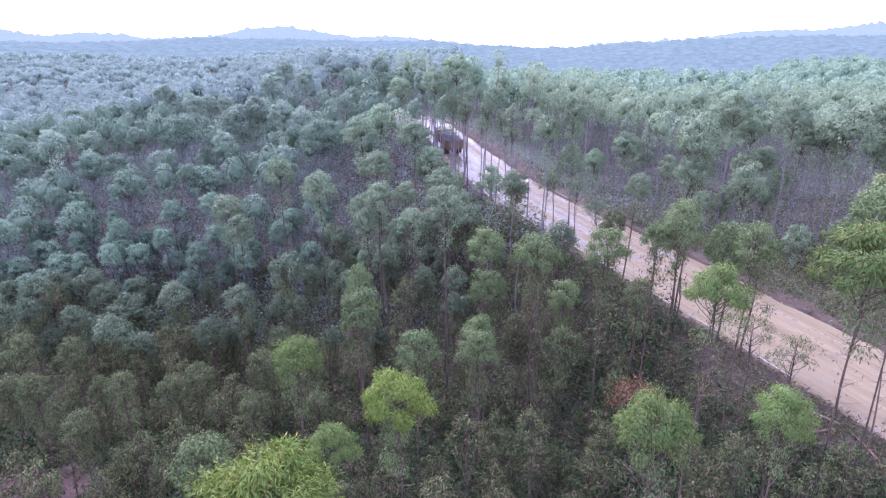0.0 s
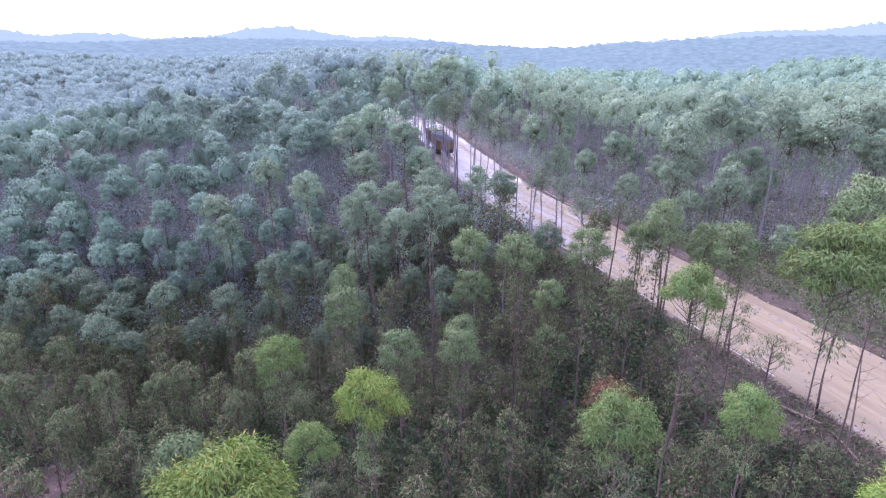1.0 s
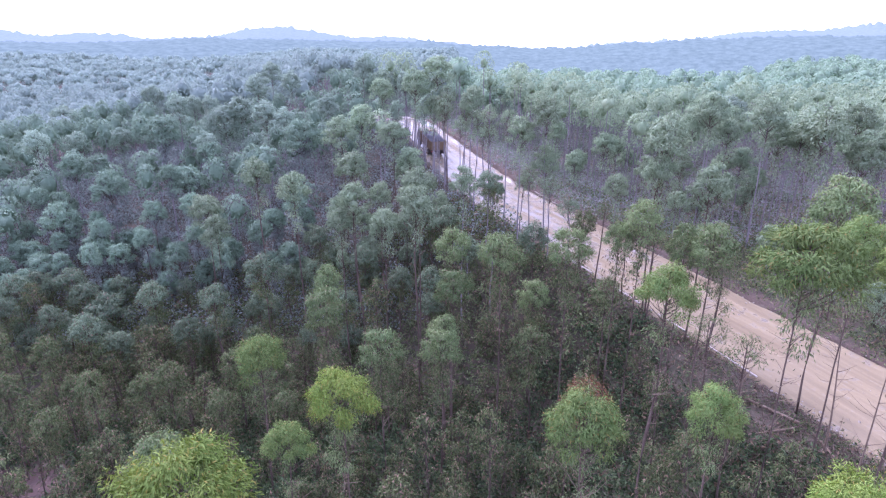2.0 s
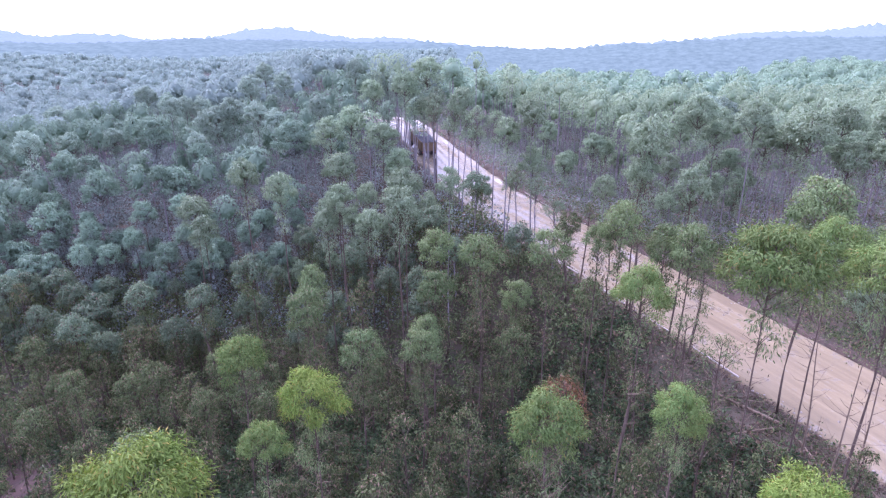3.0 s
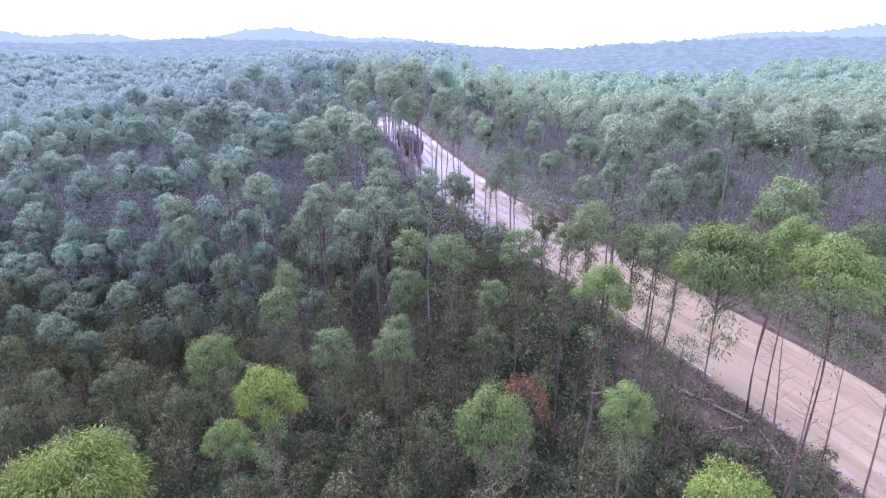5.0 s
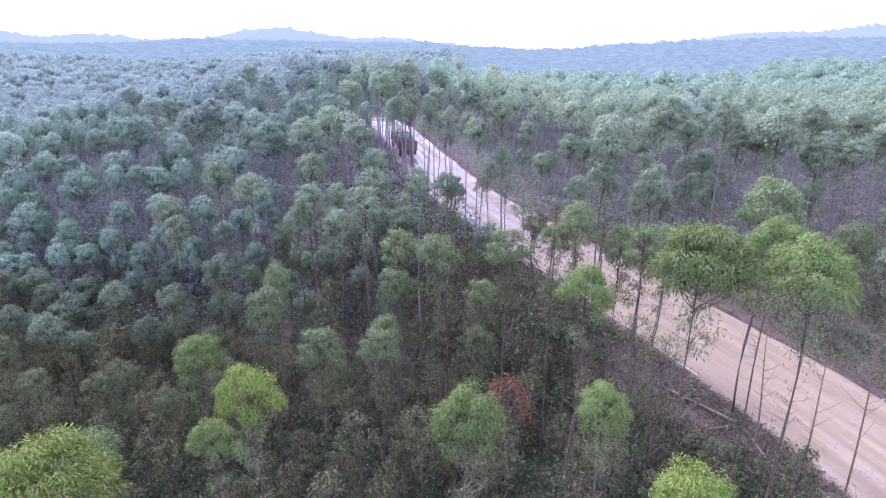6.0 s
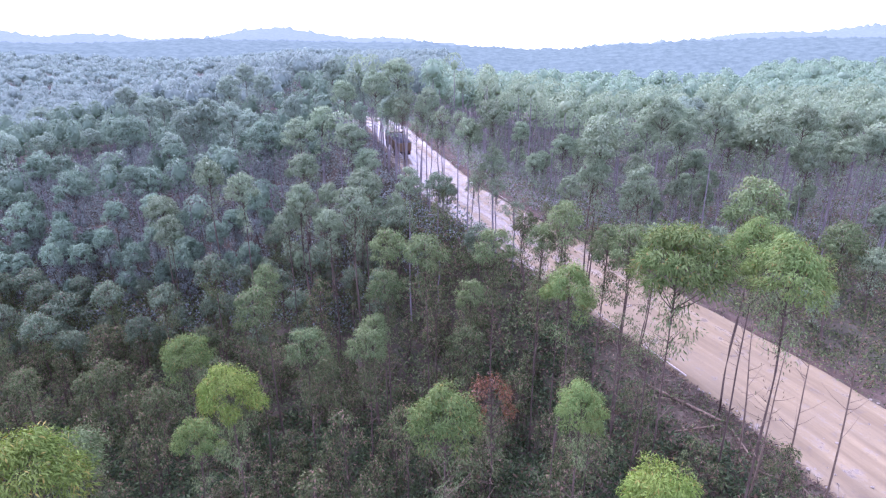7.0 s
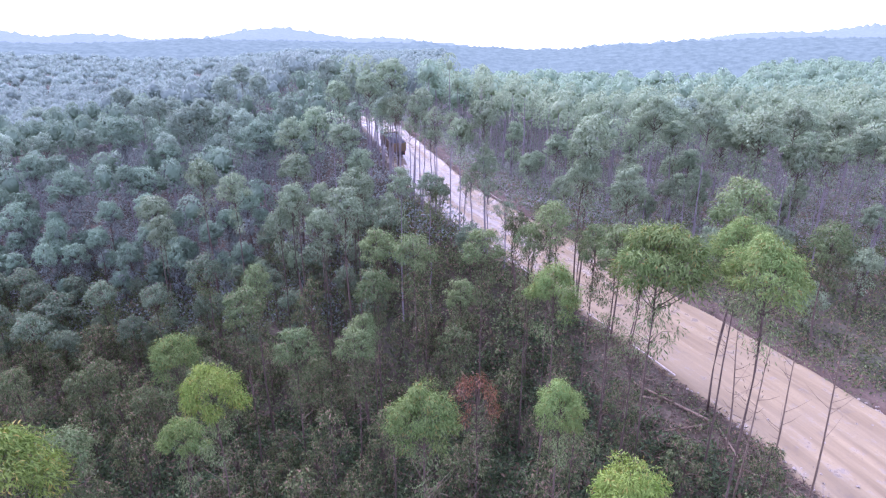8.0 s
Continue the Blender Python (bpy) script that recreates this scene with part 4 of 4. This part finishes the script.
def stones():
    """Small stones and clods on the road and its edges."""
    rng = np.random.RandomState(52)
    out = []
    for _ in range(420):
        along = rng.uniform(22, 60)
        w = float(road_width(along))
        d = rng.choice([rng.uniform(-0.6, 0.5), rng.uniform(w - 0.6, w + 0.9), rng.uniform(0.5, w - 0.5)], p=[0.55, 0.25, 0.2])
        p, _h = along_road(along, float(d))
        zz = float(smooth_along(along, ROAD_Y, ROAD_Z)) + 0.14
        r = rng.uniform(0.04, 0.13)
        rings = np.array([[0, 0, -0.5], [0, 0, 0.1], [0, 0, 0.62]]) * r + np.array([p.x, p.y, zz])
        out.append(tube(rings + rng.normal(0, 0.15 * r, (3, 3)), np.array([0.8, 1.0, 0.25]) * r, 6))
    ob = new("road_stones", quad_mesh("road_stones", [(*joined(out), 0)], [M_LOG]))
    return tagged(ob, "small pale stones and clods on the road edges", "stones", kind="stuff")


stones()


def soil_patch(name, label, cx, cy, rx, ry, mat, seed):
    """A bare patch of soil lying on the ground with a ragged rim."""
    rng = np.random.RandomState(seed)
    m, n = 28, 8
    ang = np.linspace(0, 2 * np.pi, m, endpoint=False)
    rim = 1 + 0.16 * np.sin(ang * 3 + 1) + 0.1 * np.sin(ang * 5 + 2) + rng.normal(0, 0.04, m)
    rows_v = []
    for u in np.linspace(0.03, 1, n):
        x, y = cx + np.cos(ang) * rx * rim * u, cy + np.sin(ang) * ry * rim * u
        rows_v.append(np.stack([x, y, height(x, y) + 0.10 - 0.25 * u ** 6 + rng.normal(0, 0.03, m)], -1))
    v = np.stack(rows_v).reshape(-1, 3)
    i = np.arange(n - 1)[:, None] * m
    j = np.arange(m)[None]
    f = np.stack([i + j, i + (j + 1) % m, i + m + (j + 1) % m, i + m + j], -1).reshape(-1, 4)
    return tagged(new(name, quad_mesh(name, [(v, f, 0)], [mat], True)), label, "bare soil", kind="structure")


soil_patch("ground", "bare red-brown soil in a small clearing", -30.8, 34.8, 6.0, 4.6, M_RED, 3)


def bank(label, d0, d1, first, last, mat, seed):
    """A strip of bare cut soil along the road, d0 to d1 metres beyond its eastern edge, with a ragged outer rim."""
    ys = np.arange(first, last, 0.5)
    share = np.linspace(0, 1, 9)
    ex = smooth_along(ys, ROAD_Y, ROAD_X)
    slope = np.gradient(ex, ys)
    k = 1 / np.sqrt(1 + slope ** 2)
    w = road_width(ys)
    outer = d1 + 0.9 * waves(ys, 0 * ys, 7, seed) + 0.4 * waves(ys, 0 * ys, 2.2, seed + 1)
    D = w[:, None] + d0 + (outer - d0)[:, None] * share
    X, Y = ex[:, None] + k[:, None] * D, ys[:, None] - (slope * k)[:, None] * D
    Z = height(X, Y) + 0.16 * np.sin(share * math.pi) ** 0.5 - 0.2 * share ** 4 + 0.05 * waves(X, Y, 1.1, seed + 2)
    v = np.stack([X, Y, Z], -1).reshape(-1, 3)
    i = np.arange(len(ys) - 1)[:, None] * 9
    j = np.arange(8)[None]
    f = np.stack([i + j, i + j + 1, i + j + 10, i + j + 9], -1).reshape(-1, 4)
    return tagged(new("ground", quad_mesh("ground", [(v, f, 0)], [mat], True)), label, "bare soil", kind="structure")


bank("bare brown cut soil beside the haul road", 0.35, 2.6, 20, 100, M_BANK, 61)


def dead_stem(x, y, top, lean_x, lean_y, label):
    """A bare dead stem with a few twigs, leaning."""
    rng = np.random.RandomState(int(x * 31 + y * 17) % 9973)
    z = float(height(x, y)) - 0.1
    tall = top - z
    pts = np.array([(lean_x * u + 0.1 * math.sin(u * 5), lean_y * u, tall * u) for u in np.linspace(0, 1, 8)])
    pieces = [tube(pts, np.linspace(0.07, 0.015, 8), 6)]
    for _ in range(12):
        u = rng.uniform(0.35, 0.95)
        a = np.array([np.interp(u, np.linspace(0, 1, 8), pts[:, k]) for k in range(3)])
        ang, ln = rng.uniform(0, 6.283), rng.uniform(0.5, 1.6)
        e = a + np.array([math.cos(ang) * ln, math.sin(ang) * ln, ln * rng.uniform(0.5, 1.2)])
        pieces.append(tube([a, (a + e) / 2 + np.array([0, 0, -0.08]), e], [0.02, 0.012, 0.004], 4))
    ob = new("dead_tree", quad_mesh("dead_tree", [(*joined(pieces), 0)], [M_TWIG], True))
    ob.location = (x, y, z)
    return tagged(ob, label, "dead tree")


dead_stem(23.6, 24.6, 10.5, 0.6, 0.1, "bare grey dead sapling on the road bank")
dead_stem(25.6, 29.4, 9.0, -0.4, 0.3, "bare grey dead sapling on the road bank")
dead_stem(19.6, 29.8, 8.0, 0.5, -0.3, "bare grey dead sapling in the brushwood")
dead_stem(9.2, 21.5, 3.2, 3.4, -3.2, "bare pale stem leaning low over the shrubs")


for x, y, top in ((27.2, 23.8, 12.5), (26.4, 26.2, 9.5)):
    dead_stem(x, y, top, RNG.normal(0, 0.5), RNG.normal(0, 0.4), "tall bare dead sapling with thin twigs by the road")
# broken branches at the rim of the clearing
for x, y, top, lx, ly in ((-28.0, 38.2, -5.0, 2.2, 1.2), (-31.5, 38.8, -5.0, -1.6, 0.6), (-27.0, 37.4, -5.9, -2.6, 1.4)):
    dead_stem(x, y, top, lx, ly, "broken pale branch lying at the edge of the clearing")


# ---- a loaded truck driving up the road ----
def box(bm, x0, x1, y0, y1, z0, z1, bevel=0.03):
    r = bmesh.ops.create_cube(bm, size=1.0)
    for v in r["verts"]:
        v.co = Vector(((x0 + x1) / 2 + v.co.x * (x1 - x0), (y0 + y1) / 2 + v.co.y * (y1 - y0), (z0 + z1) / 2 + v.co.z * (z1 - z0)))
    if bevel:
        edges = list({e for v in r["verts"] for e in v.link_edges})
        bmesh.ops.bevel(bm, geom=edges, offset=bevel, segments=2, affect="EDGES")


def bm_part(name, bm, mat, parent, label="", place=None):
    me = bpy.data.meshes.new(name)
    bm.to_mesh(me)
    bm.free()
    me.materials.append(mat)
    return part(name, me, parent, label, place)


def paint(name, col, rough, dirt):
    m, nt, out = material(name)
    geo = nt.nodes.new("ShaderNodeNewGeometry")
    n = ramp(nt, noise_node(nt, 1.8, 5, 0.65, geo.outputs["Position"]), 0.4, 0.7)
    b = nt.nodes.new("ShaderNodeBsdfPrincipled")
    b.inputs["Roughness"].default_value = rough
    nt.links.new(mixcol(nt, n, col, dirt), b.inputs["Base Color"])
    nt.links.new(b.outputs[0], out.inputs[0])
    return m


def truck(along, d):
    yellow = paint("dusty_yellow_paint", (0.18, 0.12, 0.06), 0.6, (0.14, 0.10, 0.072))
    dark = paint("dusty_dark_steel", (0.06, 0.05, 0.05), 0.6, (0.14, 0.10, 0.08))
    rubber = paint("dusty_rubber", (0.03, 0.03, 0.03), 0.9, (0.12, 0.09, 0.07))
    tarp = paint("dark_blue_tarpaulin", (0.04, 0.042, 0.055), 0.8, (0.07, 0.065, 0.065))
    red = paint("red_lamp_glass", (0.30, 0.03, 0.02), 0.3, (0.2, 0.06, 0.04))
    glass = paint("dark_cab_glass", (0.03, 0.035, 0.04), 0.1, (0.05, 0.05, 0.05))
    p, head = along_road(along, d)
    ob = new("dump_truck")
    zz = float(smooth_along(along, ROAD_Y, ROAD_Z)) + 0.17
    pitch = math.degrees(math.atan2(float(smooth_along(along + 3, ROAD_Y, ROAD_Z) - smooth_along(along - 3, ROAD_Y, ROAD_Z)), 6.9))
    ob.matrix_basis = pose(p.x, p.y, zz, 0, 0, head - 90) @ pose(0, 0, 0, pitch, 0, 0)
    bm = bmesh.new()
    box(bm, -0.38, 0.38, -3.0, 3.2, 0.62, 0.86, 0.02)
    bm_part("chassis", bm, dark, ob)
    bm = bmesh.new()
    box(bm, -1.12, 1.12, -3.1, 1.35, 0.95, 1.10)
    box(bm, -1.14, -1.06, -3.1, 1.35, 1.05, 2.25)
    box(bm, 1.06, 1.14, -3.1, 1.35, 1.05, 2.25)
    box(bm, -1.12, 1.12, 1.27, 1.37, 1.05, 2.45)
    bed = bm_part("cargo_bed", bm, yellow, ob, "dusty yellow steel cargo bed")
    for i in range(5):
        for sx in (-1.17, 1.17):
            bm = bmesh.new()
            box(bm, sx - 0.03, sx + 0.03, -2.9 + i * 1.0, -2.8 + i * 1.0, 1.0, 2.22, 0.01)
            bm_part("stake", bm, yellow, bed)
    bm = bmesh.new()
    box(bm, -1.10, 1.10, -3.18, -3.10, 1.0, 2.18)
    gate = bm_part("tailgate", bm, yellow, ob, "dusty yellow tailgate")
    for sx in (-0.7, 0.0, 0.7):
        bm = bmesh.new()
        box(bm, sx - 0.05, sx + 0.05, -3.22, -3.17, 1.02, 2.16, 0.01)
        bm_part("rib", bm, yellow, gate)
    bm = bmesh.new()
    r = bmesh.ops.create_grid(bm, x_segments=12, y_segments=16, size=1.0)
    for v in r["verts"]:
        x, y = v.co.x, v.co.y
        v.co = Vector((x * 1.1, -0.88 + y * 2.2, 2.2 + 0.42 * (1 - x * x) * (1 - y ** 4) + 0.05 * math.sin(7 * x + 5 * y)))
    bm_part("load_cover", bm, tarp, ob, "dark tarpaulin over the load")
    bm = bmesh.new()
    box(bm, -1.0, 1.0, 1.55, 3.25, 0.75, 2.35, 0.12)
    cab = bm_part("cab", bm, yellow, ob, "dusty yellow cab")
    bm = bmesh.new()
    box(bm, -0.8, 0.8, 1.52, 1.56, 1.65, 2.15, 0.01)
    bm_part("rear_window", bm, glass, cab)
    for sx in (-0.92, 0.92):
        bm = bmesh.new()
        box(bm, sx - 0.13, sx + 0.13, -3.16, -3.08, 0.72, 0.86, 0.02)
        bm_part("tail_lamp", bm, red, ob)
        bm = bmesh.new()
        box(bm, sx - 0.22, sx + 0.22, -2.72, -2.69, 0.3, 0.92, 0.005)
        bm_part("mudflap", bm, rubber, ob)
        for wy in (-1.9, 2.3):
            wide = 0.46 if wy < 0 else 0.26
            bm = bmesh.new()
            bmesh.ops.create_cone(bm, cap_ends=True, segments=20, radius1=0.45, radius2=0.45, depth=wide, matrix=pose(sx * (0.85 if wy < 0 else 0.95), wy, 0.45, 0, 90, 0))
            bmesh.ops.bevel(bm, geom=[e for e in bm.edges if len(e.link_faces) == 2 and any(len(f.verts) > 4 for f in e.link_faces)], offset=0.05, segments=2, affect="EDGES")
            wheel = bm_part("wheel", bm, rubber, ob)
            bm = bmesh.new()
            bmesh.ops.create_cone(bm, cap_ends=True, segments=16, radius1=0.24, radius2=0.2, depth=wide + 0.04, matrix=pose(sx * (0.85 if wy < 0 else 0.95), wy, 0.45, 0, 90, 0))
            bm_part("rim", bm, dark, wheel)
    return tagged(ob, "dusty yellow dump truck with a covered load on the road", "truck")


truck(84.0, 1.3)
